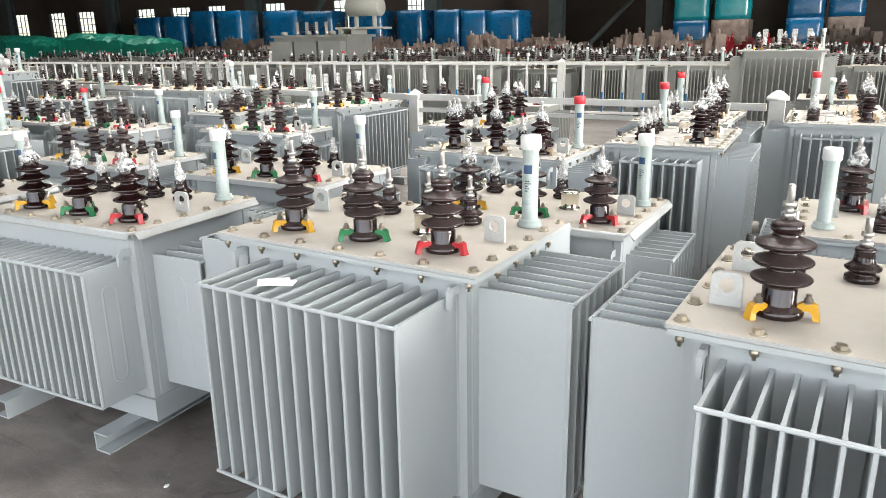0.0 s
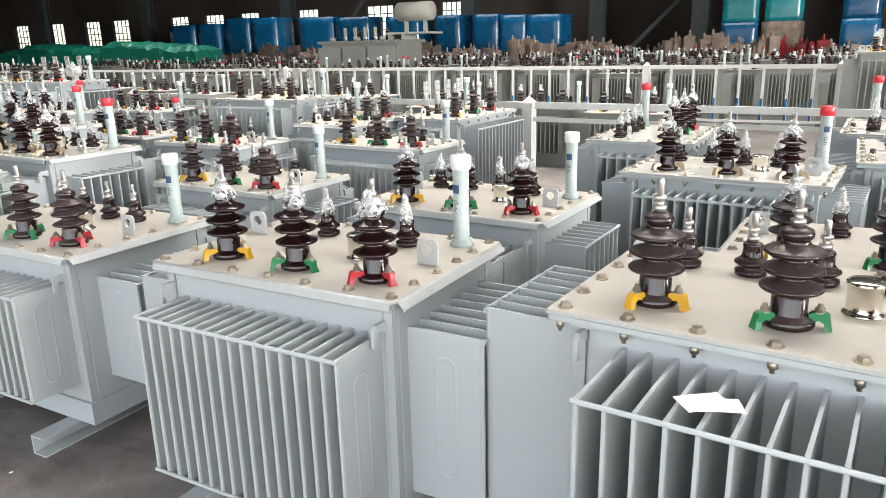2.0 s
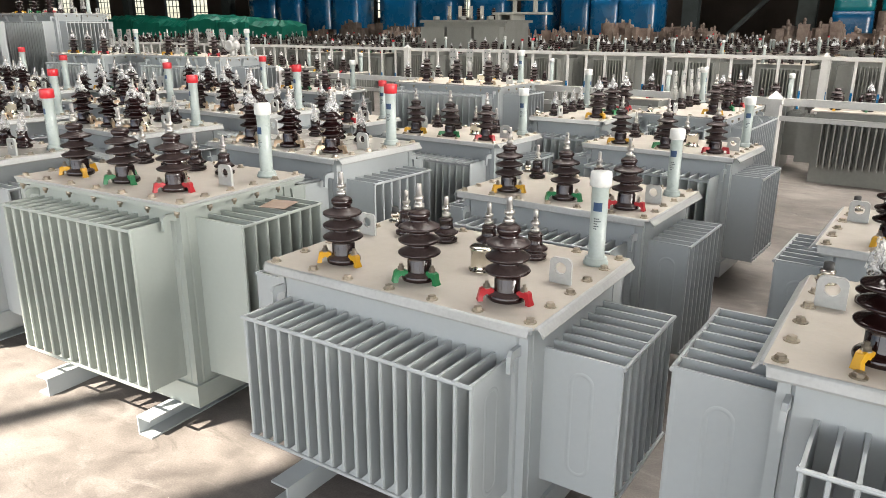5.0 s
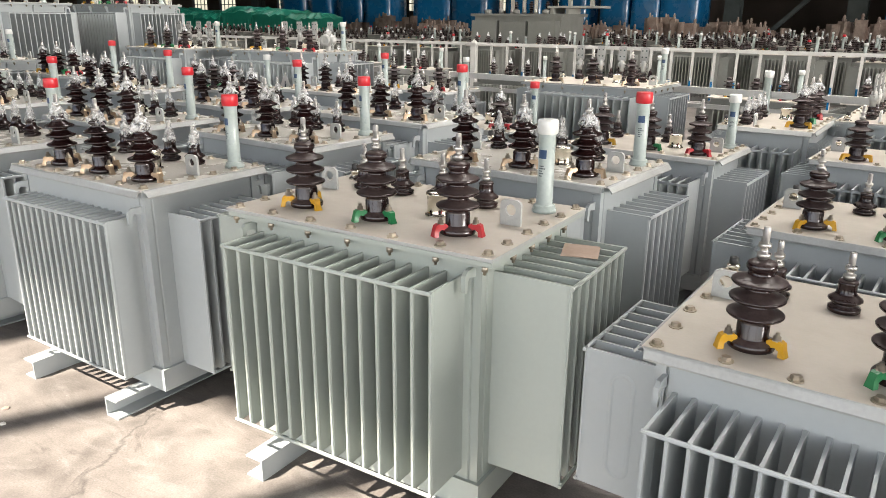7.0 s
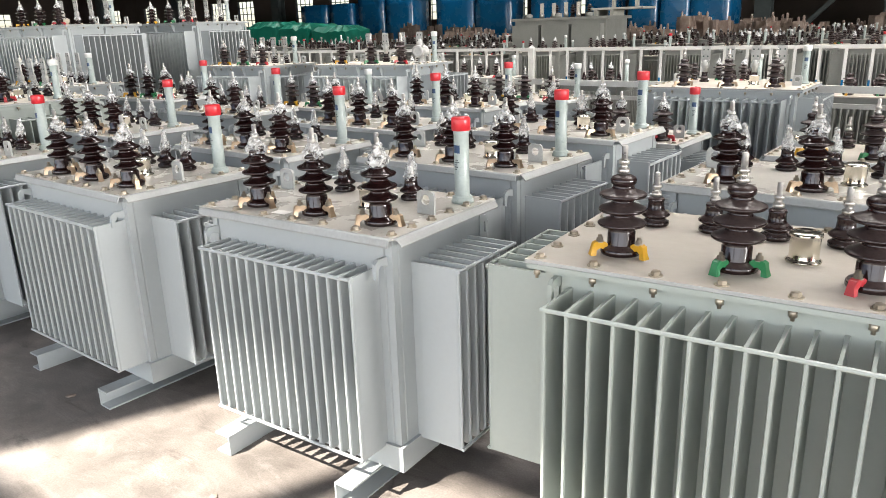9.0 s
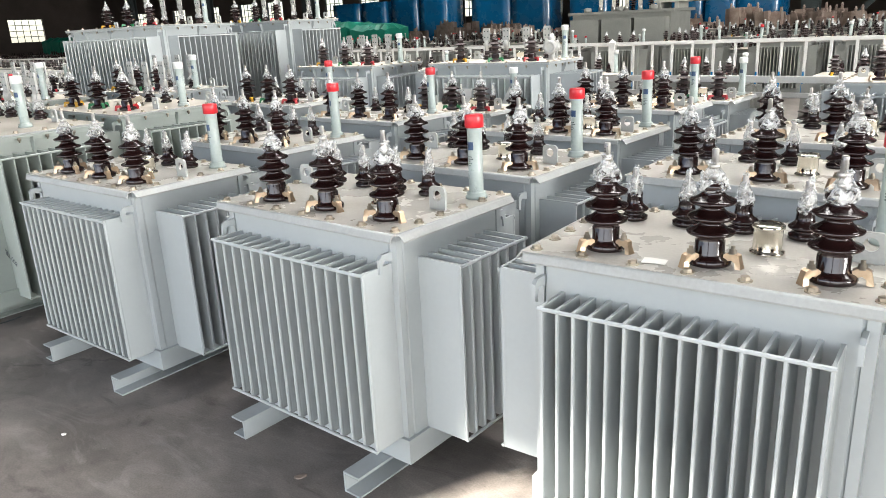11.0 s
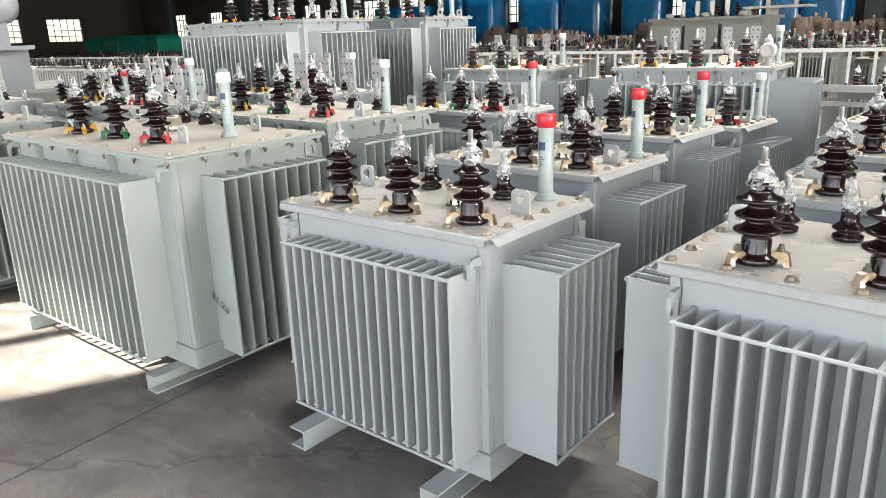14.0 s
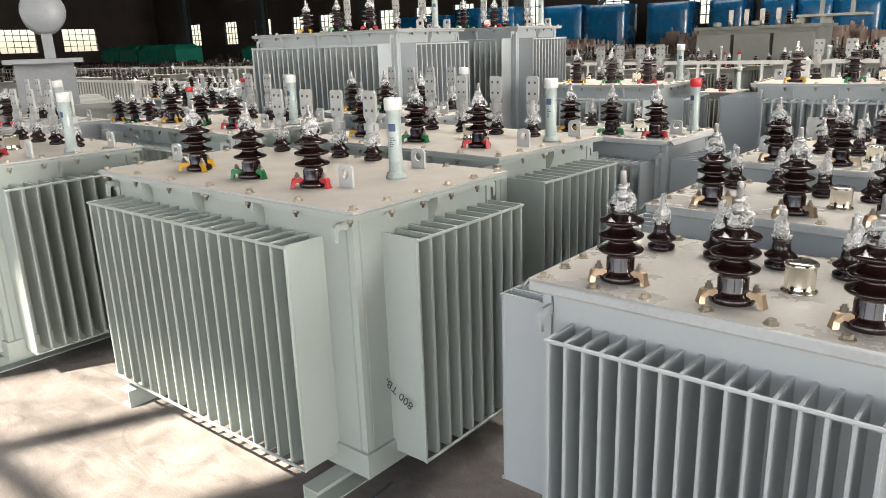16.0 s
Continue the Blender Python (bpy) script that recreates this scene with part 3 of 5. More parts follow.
def build_tube_print(bm):
    rnd = random.Random(4)
    for j in range(5):
        z = 0.120 + 0.008 * j
        for i in range(rnd.randint(2, 4)):
            a0, a1 = [math.radians(-110 + 12 * (i + k)) for k in (0, 0.8)]
            v = [bm.verts.new((0.0271 * math.cos(a), 0.0271 * math.sin(a), q)) for q in (z, z + 0.0035) for a in (a0, a1)]
            bm.faces.new((v[0], v[1], v[3], v[2]))


def build_flag(bm):
    """A low-voltage terminal: a clamp with an upright flat palm and four bolt holes."""
    lathe(bm, [(0.021, 0.0), (0.021, 0.03), (0.026, 0.034), (0.026, 0.075), (0.020, 0.08), (0.018, 0.10)], 12)
    box(bm, -0.034, -0.012, 0.045, 0.034, 0.012, 0.075)
    extrude(bm, [(-0.024, 0.08), (0.024, 0.08), (0.037, 0.105), (0.037, 0.205), (0.030, 0.215), (-0.030, 0.215), (-0.037, 0.205), (-0.037, 0.105)], "y", -0.006, 0.006)
    soften(bm, 0.002)


def build_flag_hole(bm):
    extrude(bm, [(0.007 * math.cos(k * math.pi / 4), 0.007 * math.sin(k * math.pi / 4)) for k in range(8)], "y", -0.0075, 0.0075)


def fin_build(depth, height, thick=0.010):
    """One cooling fin: a hollow-looking plate standing along -y, pinched at its outer edge."""
    def build(bm):
        t = thick / 2
        outline = [(t * 1.2, 0.0), (t * 0.8, -depth * 0.15), (t * 0.8, -depth + 0.014), (t * 1.1, -depth + 0.006), (t * 0.7, -depth), (-t * 0.7, -depth), (-t * 1.1, -depth + 0.006), (-t * 0.8, -depth + 0.014), (-t * 0.8, -depth * 0.15), (-t * 1.2, 0.0)]
        extrude(bm, outline, "z", 0.0, height)
    return build


def end_fin_build(depth, height, thick=0.010):
    """The outermost fin of a panel, with a long pressed bead on its face."""
    def build(bm):
        fin_build(depth, height, thick)(bm)
        cy, hw = -depth * 0.5, min(0.03, depth * 0.22)
        z0, z1 = height * 0.2, height * 0.8
        path = [(cy + hw * math.cos(a), z1 + hw * math.sin(a)) for a in [math.pi * k / 8 for k in range(9)]] + [(cy + hw * math.cos(a), z0 + hw * math.sin(a)) for a in [math.pi + math.pi * k / 8 for k in range(9)]]
        for side in (-1, 1):
            rings = []
            for k, (y, z) in enumerate(path):
                ny, nz = y - cy, 0
                out = Vector((math.copysign(1, y - cy) if z0 < z < z1 else (y - cy) / hw, ((z - z1) if z >= z1 else (z - z0) if z <= z0 else 0) / hw))
                if out.length:
                    out.normalize()
                rings.append([bm.verts.new((side * (thick / 2 - 0.001 + dz), y + out.x * d, z + out.y * d)) for d, dz in ((-0.006, 0), (0, 0.0024), (0.006, 0))])
            for a, b in zip(rings, rings[1:] + rings[:1]):
                for i in range(2):
                    bm.faces.new((a[i], b[i], b[i + 1], a[i + 1])).smooth = True
    return build


def fin_panel(root, wall, width, n, depth, z0, z1, m, mat, joined, bead=False):
    """A bank of n fins on the wall at m (fins along -y of m), with bars along their outer edges."""
    height = z1 - z0
    step = width / (n - 1)
    if joined:
        def build(bm):
            for k in range(n):
                before = len(bm.verts)
                fin_build(depth, height)(bm)
                bm.verts.ensure_lookup_table()
                for v in bm.verts[before:]:
                    v.co.x += -width / 2 + step * k
                    v.co.z += z0
            for z in (z0 + 0.012, z1 - 0.018):
                box(bm, -width / 2 - 0.006, -depth - 0.003, z, width / 2 + 0.006, -depth + 0.004, z + 0.012)
        bank = tagged(put("fin_bank", mesh_of(("cooling_fins", round(width, 3), n, depth, round(z0, 3), round(z1, 3), mat), build, M[mat]), root), kind="stuff")
        bank.matrix_basis = m
        return
    fin = mesh_of(("fin", round(depth, 3), round(height, 3), mat), fin_build(depth, height), M[mat])
    end = mesh_of(("end_fin", round(depth, 3), round(height, 3), mat), end_fin_build(depth, height), M[mat])
    for k in range(n):
        put("cooling_fin", end if bead and k in (0, n - 1) else fin, root, m=m @ pose(-width / 2 + step * k, 0, z0))
    bar = mesh_of(("bar", round(width, 3), mat), lambda bm: lathe_bar(bm, width), M[mat])
    for z in (z0 + 0.006, z1 - 0.006):
        put("edge_bar", bar, root, m=m @ pose(0, -depth - 0.001, z))


def lathe_bar(bm, width):
    extrude(bm, [(0.006 * math.cos(k * math.pi / 4), 0.006 * math.sin(k * math.pi / 4)) for k in range(8)], "x", -width / 2 - 0.008, width / 2 + 0.008)


def lid_build(L, W, style):
    def build(bm):
        if style == "flap":
            box(bm, -L / 2 + 0.026, -W / 2 + 0.016, -0.006, L / 2 - 0.026, W / 2 - 0.016, 0)
        else:
            box(bm, -L / 2, -W / 2, -0.010, L / 2, W / 2, 0)
            soften(bm, 0.0015)
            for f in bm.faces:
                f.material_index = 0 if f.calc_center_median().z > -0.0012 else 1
    return build


def fold_build(length, reach, drop):
    """A folded-down edge of a lid: it runs along x, and bends down towards -y. Its ends are cut back."""
    def build(bm):
        prof = [(0.0, 0.0), (-reach * 0.22, -drop * 0.05), (-reach * 0.45, -drop * 0.25), (-reach, -drop)]
        t = 0.006
        o = prof + [(a + 0.003, b - t) for a, b in prof[::-1]]
        rings = []
        for x, cut in ((-length / 2, 0.0), (length / 2, 0.0)):
            s = 1 if x > 0 else -1
            rings.append([bm.verts.new((x - s * (0.012 if k in (2, 5) else 0.010 if k in (3, 4) else 0.005 if k in (1, 6) else 0.0), a, b)) for k, (a, b) in enumerate(o)])
        n = len(o)
        for k in range(n):
            f = bm.faces.new((rings[0][k], rings[1][k], rings[1][(k + 1) % n], rings[0][(k + 1) % n]))
            f.smooth = k < 2
        bm.faces.new(rings[0])
        bm.faces.new(rings[1][::-1])
    return build


def tank_build(tx, ty, z0, z1):
    """The tank's walls, with chamfered corners."""
    def build(bm):
        c = 0.035
        out = [(-tx + c, -ty), (tx - c, -ty), (tx, -ty + c), (tx, ty - c), (tx - c, ty), (-tx + c, ty), (-tx, ty - c), (-tx, -ty + c)]
        extrude(bm, out, "z", z0, z1)
    return build


def frame_build(tx, ty, z0, z1, s):
    def build(bm):
        box(bm, -tx - s, -ty - s, z0, tx + s, ty + s, z1)
        soften(bm, 0.004)
    return build


def gusset_build(bm):
    """A stiffening plate under a wide lid rim; it stands out towards -y."""
    extrude(bm, [(0.0, 0.0), (-0.045, 0.0), (-0.045, -0.03), (-0.02, -0.085), (0.0, -0.085)], "x", -0.004, 0.004)


def channel_build(length):
    """A foot: a steel channel lying on its side."""
    def build(bm):
        w, h, t = 0.038, 0.080, 0.007
        extrude(bm, [(-w, 0), (w, 0), (w, t), (-w + t, t), (-w + t, h - t), (w, h - t), (w, h), (-w, h)], "y", -length / 2, length / 2)
    return build


KINDS = {"phase": ("yellow", "green", "red"), "brass": ("brass", "brass", "brass")}


def transformer(x, y, yaw, z, L=0.97, W=0.67, style="flap", clamps="phase", cap="white", film=True, dusty=False, n=15, m_side=8, fin=0.175, side=0.17,
                side_w=0.42, paint="paint", lv="stud", foot_z=0.0, bottom=0.19, front_w=None, near=True, mid=False, seed=0, label="", tube=True, fdx=0.0, ty_=0.17, gap=None, hv_y=None, group="stored transformers", lid_mat=None, sdy=0.0, tube_x=None, lugs=None, lv_at=None, pot_at=None):
    """An oil transformer with corrugated cooling fins; x, y: the lid's middle; z: the lid's top."""
    rnd = random.Random(seed)
    root = new("transformer")
    root.matrix_basis = pose(x, y, 0, 0, 0, yaw)
    words = {"phase": "coloured clamps", "brass": "brass clamps"}[clamps]
    tagged(root, label or "%s oil transformer, brown bushings, %s, %s tube cap%s" % ("pale green" if paint == "paint_pale" else "grey", words, cap, ", dusty" if dusty else ""), "transformer", group)
    sides = 28 if near and not mid else 14
    lid_m = lid_mat or ("lid" if dusty else "lid_clean")
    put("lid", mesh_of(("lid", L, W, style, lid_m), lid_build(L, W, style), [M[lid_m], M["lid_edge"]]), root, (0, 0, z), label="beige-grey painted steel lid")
    tx, ty = L / 2 - 0.055, W / 2 - 0.045
    if style == "flap":
        for length, reach, drop, at, rz in ((L - 0.054, 0.014, 0.024, (0, -W / 2 + 0.016, z), 0), (L - 0.054, 0.014, 0.024, (0, W / 2 - 0.016, z), 180),
                                            (W - 0.036, 0.024, 0.024, (L / 2 - 0.026, 0, z), 90), (W - 0.036, 0.024, 0.024, (-L / 2 + 0.026, 0, z), -90)):
            put("lid_fold", mesh_of(("lid_fold", round(length, 3)), fold_build(length, reach, drop), M["lid_edge"]), root, at, rz)
    else:
        put("flange", mesh_of(("flange", L, W, paint), frame_build(L / 2 - 0.004, W / 2 - 0.004, -0.026, -0.0125, 0), M[paint]), root, (0, 0, z))
        if near:
            nut = mesh_of("under_nut", lambda bm: lathe(bm, [(0.005, -0.052), (0.005, -0.042), (0.010, -0.042), (0.010, -0.026)], 6), M["bolt"])
            for k in range(7):
                put("nut", nut, root, ((L / 2 - 0.03) * (k / 3 - 1), -W / 2 + 0.014, z))
            for k in range(1, 5):
                put("nut", nut, root, (L / 2 - 0.014, (W / 2 - 0.03) * (k / 2.5 - 1), z))
        if z > 1.0 and near:
            gus = mesh_of(("gusset", paint), gusset_build, M[paint])
            for k in (-0.6, -0.1, 0.4):
                put("gusset", gus, root, (k * tx, -ty, z - 0.026))
            put("gusset", gus, root, (tx, 0.0, z - 0.026), 90)
    z_t = z - (0.008 if style == "flap" else 0.026)
    put("tank", mesh_of(("tank", L, W, round(z, 3), paint), tank_build(tx, ty, 0.085, z_t - 0.001), M[paint]), root)
    put("base_skirt", mesh_of(("base_skirt", L, W, paint), frame_build(tx, ty, 0.083, 0.175, 0.012), M[paint]), root)
    if near:
        put("rim", mesh_of(("rim", L, W, paint), frame_build(tx, ty, -0.020, -0.002, 0.018 if style == "flap" else 0.010), M[paint]), root, (0, 0, z_t))
        strip = mesh_of(("corner_strip", round(z, 3), paint), lambda bm: (box(bm, -0.013, -0.013, 0.176, 0.013, 0.013, z_t - 0.021), soften(bm, 0.004)), M[paint])
        for sx in (-1, 1):
            for sy in (-1, 1):
                put("corner_strip", strip, root, (sx * (tx - 0.013), sy * (ty - 0.013), 0))
    foot = mesh_of(("foot", W), channel_build(W + 0.25), M[paint])
    for s in (-1, 1):
        put("foot", foot, root, (s * (tx - 0.12), 0, 0.0), 0 if s > 0 else 180)
    top = z - (0.11 if z > 1.0 or style == "flap" else 0.075)
    wide = front_w or (2 * tx - 0.13)
    fin_panel(root, "front", wide, n, fin, bottom, top, pose(fdx, -ty, 0), paint, not near or mid, seed in (3, 4, 12, 13, 14))
    fin_panel(root, "back", wide, n, fin, bottom, top, pose(fdx, ty, 0, 0, 0, 180), paint, True)
    fin_panel(root, "right", side_w, m_side, side, bottom, top, pose(tx, sdy, 0, 0, 0, 90), paint, not near or mid, seed in (3, 4, 12, 13, 14))
    fin_panel(root, "left", side_w, m_side, side, bottom, top, pose(-tx, 0, 0, 0, 0, -90), paint, not near or mid, seed in (3, 4, 12, 13, 14))
    # Bolts round the lid.
    if near:
        hexb = mesh_of("lid_bolt", hex_bolt, M["bolt"])
        bx, by = L / 2 - (0.055 if style == "flap" else 0.03), W / 2 - (0.045 if style == "flap" else 0.03)
        spots = [(-bx + 2 * bx * k / 6, s * by) for k in range(7) for s in (-1, 1)] + [(s * bx, -by + 2 * by * k / 5) for k in range(1, 5) for s in (-1, 1)]
        for a, b in spots:
            put("bolt", hexb, root, (a + rnd.uniform(-0.004, 0.004), b + rnd.uniform(-0.004, 0.004), z), rnd.uniform(0, 60))
    porc = "porcelain_dusty" if dusty else "porcelain"
    gap = gap or 0.285 * L / 0.97
    hv_y = -W * (0.275 if style == "flap" else 0.25) if hv_y is None else hv_y
    hv_x = 0.025 if style == "flap" else 0.0
    for k, colour in zip((-1, 0, 1), KINDS[clamps]):
        b = put("bushing", hv_mesh(porc, sides, 0.89 if clamps == "brass" else 0.97), root, (k * gap + hv_x, hv_y, z))
        if near:
            cm = mesh_of(("clamp", colour), build_clamp, M[colour])
            nut = mesh_of(("clamp_nut", colour), build_clamp_nut, M["bolt"])
            for a in (-128, -8, 112):
                q = a + rnd.uniform(-14, 14)
                m = pose(0, 0, 0, 0, 0, q) @ pose(0.052, 0, 0)
                put("clamp", cm, b, m=m, label="brass clamp" if colour == "brass" else colour + " painted clamp")
                if not mid:
                    put("nut", nut, b, m=m)
        else:
            cm = mesh_of(("clamp", colour), build_clamp, M[colour])
            for a in (-128, -8):
                put("clamp", cm, b, m=pose(0, 0, 0, 0, 0, a) @ pose(0.052, 0, 0))
        if film:
            put("film_cap", film_mesh(rnd.randint(0, 5), 0.034, 0.064), b, (0, 0, 0.198), rnd.uniform(0, 360), "crumpled clear plastic film")
            if near:
                put("stud", mesh_of("stud", build_stud, M["stud"]), b, (0, 0, 0.215))
        else:
            put("stud", mesh_of("stud", build_stud, M["stud"]), b, (0, 0, 0.215), label="threaded steel stud")
    for k in range(4):
        a, c = lv_at[k] if lv_at else (-0.30 + 0.165 * k * L / 0.97, W * 0.24)
        b = put("low_bushing", lv_mesh(porc, sides), root, (a, c, z))
        if lv == "flag":
            put("terminal", mesh_of("terminal", build_flag, M["tin"]), b, (0, 0, 0.086), label="grey flat palm terminal")
            if film:
                put("film_cap", film_mesh(rnd.randint(0, 5), 0.034, 0.085), b, (0, 0, 0.075), rnd.uniform(0, 360), "crumpled clear plastic film")
            for a, c in ((-0.018, 0.130), (0.018, 0.130), (-0.018, 0.185), (0.018, 0.185)):
                put("bolt_hole", mesh_of("bolt_hole", build_flag_hole, M["steel"]), b, (a, 0, 0.086 + c))
        else:
            put("stud", mesh_of("stud", build_stud, M["stud"]), b, (0, 0, 0.086), label="threaded steel stud")
            if film:
                put("film_cap", film_mesh(rnd.randint(0, 5), 0.023, 0.088), b, (0, 0, 0.085), rnd.uniform(0, 360), "crumpled clear plastic film")
    if tube:
        t = put("filler_tube", mesh_of("filler_tube", build_tube, M["tube"]), root, (tube_x or L / 2 - 0.10, ty_, z), rnd.uniform(-25, 25), "pale grey-green filler tube")
        put("cap", mesh_of(("cap", cap), build_tube_cap, M["red_cap" if cap == "red" else "white"]), t, label=cap + " plastic cap")
        put("gauge_window", mesh_of("gauge_window", build_tube_label, M["blue_label"]), t, label="small blue gauge window")
        put("print", mesh_of("tube_print", build_tube_print, M["ink"]), t)
    lug = mesh_of("lug", build_lug, M["lug_paint"])
    eyes = lugs or [(L / 2 - 0.115, min(0.0, ty_ - 0.2)), (-L / 2 + 0.10, W * 0.12)] + ([(L / 2 - 0.10, W * 0.36), (-L / 2 + 0.18, W * 0.36)] if z > 1.0 else [])
    for a, c in eyes:
        put("lifting_eye", lug, root, (a, c, z))
    if near:
        put("pot", mesh_of("pot", build_pot, M["nickel"]), root, (*(pot_at or (gap * 0.46, -W * 0.03)), z), label="polished nickel-plated cup")
        v = put("valve", mesh_of("valve", build_valve, M["nickel"]), root, (-L / 2 + 0.07, W * 0.40, z))
        put("valve_cap", mesh_of("valve_cap", build_valve_cap, M["black"]), v)
        hook = mesh_of(("hook", paint), build_hook, M[paint])
        for s in (-1, 1):
            put("hook", hook, root, (s * (tx - 0.025), -ty, z - (0.07 if style == "flap" else 0.045)))
            put("hook", hook, root, (s * (tx - 0.025), ty, z - (0.07 if style == "flap" else 0.045)), 180)
    return root


# The front row, along the aisle.
transformer(0.42, 2.22, -4, 0.90, 0.97, 0.70, "flange", film=False, dusty=True, n=16, fin=0.24, side=0.27, side_w=0.41, lugs=[(-0.395, -0.173), (-0.397, 0.115), (0.37, 0.0)], seed=1)
transformer(-1.055, 2.39, -4, 0.90, 0.97, 0.66, "flange", film=False, dusty=True, n=13, fin=0.285, side=0.28, side_w=0.42, front_w=0.70, fdx=0.04, ty_=0.22, seed=2, label="grey oil transformer, dusty lid, slip of paper on its fins")
transformer(-2.44, 2.425, 0, 0.85, 0.97, 0.69, "flap", film=True, dusty=False, n=17, fin=0.20, side=0.235, side_w=0.44, front_w=0.735, fdx=0.02, ty_=0.24, tube_x=0.36, bottom=0.215, seed=3, lid_mat="lid")
transformer(-3.925, 2.495, 0, 0.775, 1.02, 0.73, "flap", film=False, dusty=True, n=18, fin=0.20, side=0.225, side_w=0.42, front_w=0.805, ty_=0.235, bottom=0.25, seed=4)
# Green tint on this tank is warm sunlight bounced onto its fins, put into paint.
transformer(-5.34, 2.45, 3, 0.905, 1.0, 0.66, "flange", film=False, dusty=True, n=14, fin=0.17, side=0.235, side_w=0.42, front_w=0.77, ty_=0.21, bottom=0.205, seed=5, paint="paint_pale")
transformer(-6.71, 2.35, 1.5, 0.905, 0.95, 0.63, "flap", "brass", "red", n=16, fin=0.13, side=0.18, side_w=0.34, front_w=0.69, fdx=0.01, ty_=0.20, bottom=0.165, seed=6)
transformer(-8.02, 2.31, -2, 0.91, 0.99, 0.66, "flap", "brass", "red", n=15, fin=0.13, side=0.175, side_w=0.36, front_w=0.78, fdx=0.02, ty_=0.20, bottom=0.175, seed=7)
transformer(-9.45, 2.24, 0, 0.915, 1.0, 0.65, "flap", "brass", "red", n=16, fin=0.13, side=0.20, side_w=0.38, front_w=0.75, fdx=0.025, ty_=0.22, tube_x=0.345, bottom=0.165, seed=8)
transformer(-11.305, 2.24, 0.5, 1.05, 1.62, 0.84, "flange", "phase", "white", n=19, m_side=10, fin=0.16, side=0.155, side_w=0.60, sdy=0.06, front_w=1.30, fdx=-0.045, ty_=0.09, tube_x=0.52, lugs=[(0.49, -0.14), (0.45, 0.30), (-0.70, -0.09), (-0.62, 0.30)], lv_at=[(-0.50, 0.36), (-0.29, 0.36), (-0.08, 0.36), (0.13, 0.36)], pot_at=(0.02, 0.11), gap=0.37, hv_y=-0.19, paint="paint_pale", lv="flag", bottom=0.13, seed=9, label="large pale green transformer, handwritten mark on its side fin", lid_mat="lid")
transformer(-13.4, 1.9, 0, 1.06, 1.45, 0.86, "flange", "phase", "white", n=20, m_side=10, fin=0.16, side=0.14, side_w=0.62, paint="paint_pale", lv="flag", bottom=0.115, ty_=0.1, seed=10, lid_mat="lid")
# The second row.
transformer(0.6, 3.55, 180, 0.80, 0.97, 0.68, "flange", dusty=True, film=True, ty_=0.19, seed=11)
transformer(-0.86, 3.28, -2, 0.81, 0.97, 0.68, "flap", dusty=True, film=True, seed=12)
transformer(-2.47, 3.57, -2, 0.805, 0.98, 0.70, "flap", seed=13, lid_mat="lid")
transformer(-4.0, 3.70, -2, 0.775, 0.97, 0.68, "flap", film=False, dusty=True, seed=14)
transformer(-5.34, 3.37, -2, 0.93, 0.97, 0.65, "flap", "brass", "red", seed=15)
transformer(-6.82, 3.34, -2, 0.92, 0.97, 0.65, "flap", "brass", "red", seed=16)
transformer(-8.03, 3.16, -2, 0.925, 0.97, 0.65, "flap", "brass", "red", seed=17)
transformer(-9.55, 3.16, -2, 0.935, 0.97, 0.65, "flap", "brass", "red", seed=18)
transformer(-11.36, 3.33, -3, 1.06, 1.4, 0.86, "flange", "phase", "white", n=20, m_side=10, fin=0.18, side=0.2, side_w=0.6, paint="paint_pale", lv="flag", bottom=0.115, ty_=0.1, seed=19, lid_mat="lid")
transformer(-13.1, 3.2, -3, 1.08, 1.3, 0.86, "flange", "phase", "white", n=20, m_side=10, fin=0.18, side=0.2, side_w=0.6, paint="paint_pale", lv="flag", bottom=0.115, ty_=0.1, seed=20, lid_mat="lid")
# Rows further back.
transformer(-1.48, 4.41, -4, 0.87, 0.95, 0.62, "flange", "brass", "red", mid=True, seed=21)
transformer(-2.11, 5.5, 90, 0.90, 0.95, 0.66, "flange", "phase", "red", mid=True, seed=22)
transformer(-0.62, 5.09, 90, 0.90, 0.95, 0.66, "flange", "brass", "red", mid=True, seed=23)
transformer(-0.70, 6.1, 88, 0.92, 0.95, 0.66, "flange", "brass", "red", mid=True, seed=24)
transformer(0.27, 6.33, 90, 0.92, 0.95, 0.66, "flange", "brass", "red", mid=True, seed=25)
transformer(1.25, 4.9, 90, 0.88, 0.95, 0.66, "flange", "phase", "red", mid=True, seed=26)
transformer(-4.02, 5.2, -3, 0.80, 1.0, 0.62, "flap", film=False, dusty=True, mid=True, seed=27)
transformer(-5.3, 4.75, -2, 0.82, 0.95, 0.6, "flap", film=False, dusty=True, mid=True, seed=28)
transformer(-4.2, 6.65, 88, 0.88, 1.15, 0.66, "flange", "phase", "white", lv="flag", dusty=True, film=False, mid=True, seed=29)
transformer(-6.55, 6.85, 0, 0.985, 1.2, 0.8, "flange", "brass", "white", lv="flag", dusty=True, film=False, m_side=9, side_w=0.5, mid=True, seed=30)
transformer(-4.85, 5.85, 90, 0.88, 0.92, 0.6, "flap", "phase", "white", film=True, dusty=True, mid=True, seed=31)
transformer(-6.74, 4.15, -2, 0.95, 0.95, 0.62, "flap", "brass", "red", mid=True, seed=32)
transformer(-6.76, 5.12, -2, 0.79, 0.95, 0.62, "flap", "phase", "red", dusty=True, mid=True, seed=33)
transformer(-8.2, 5.2, -2, 0.94, 0.95, 0.62, "flap", "brass", "red", mid=True, seed=34)
transformer(-8.08, 4.1, -2, 0.93, 0.95, 0.62, "flap", "brass", "red", mid=True, seed=35)
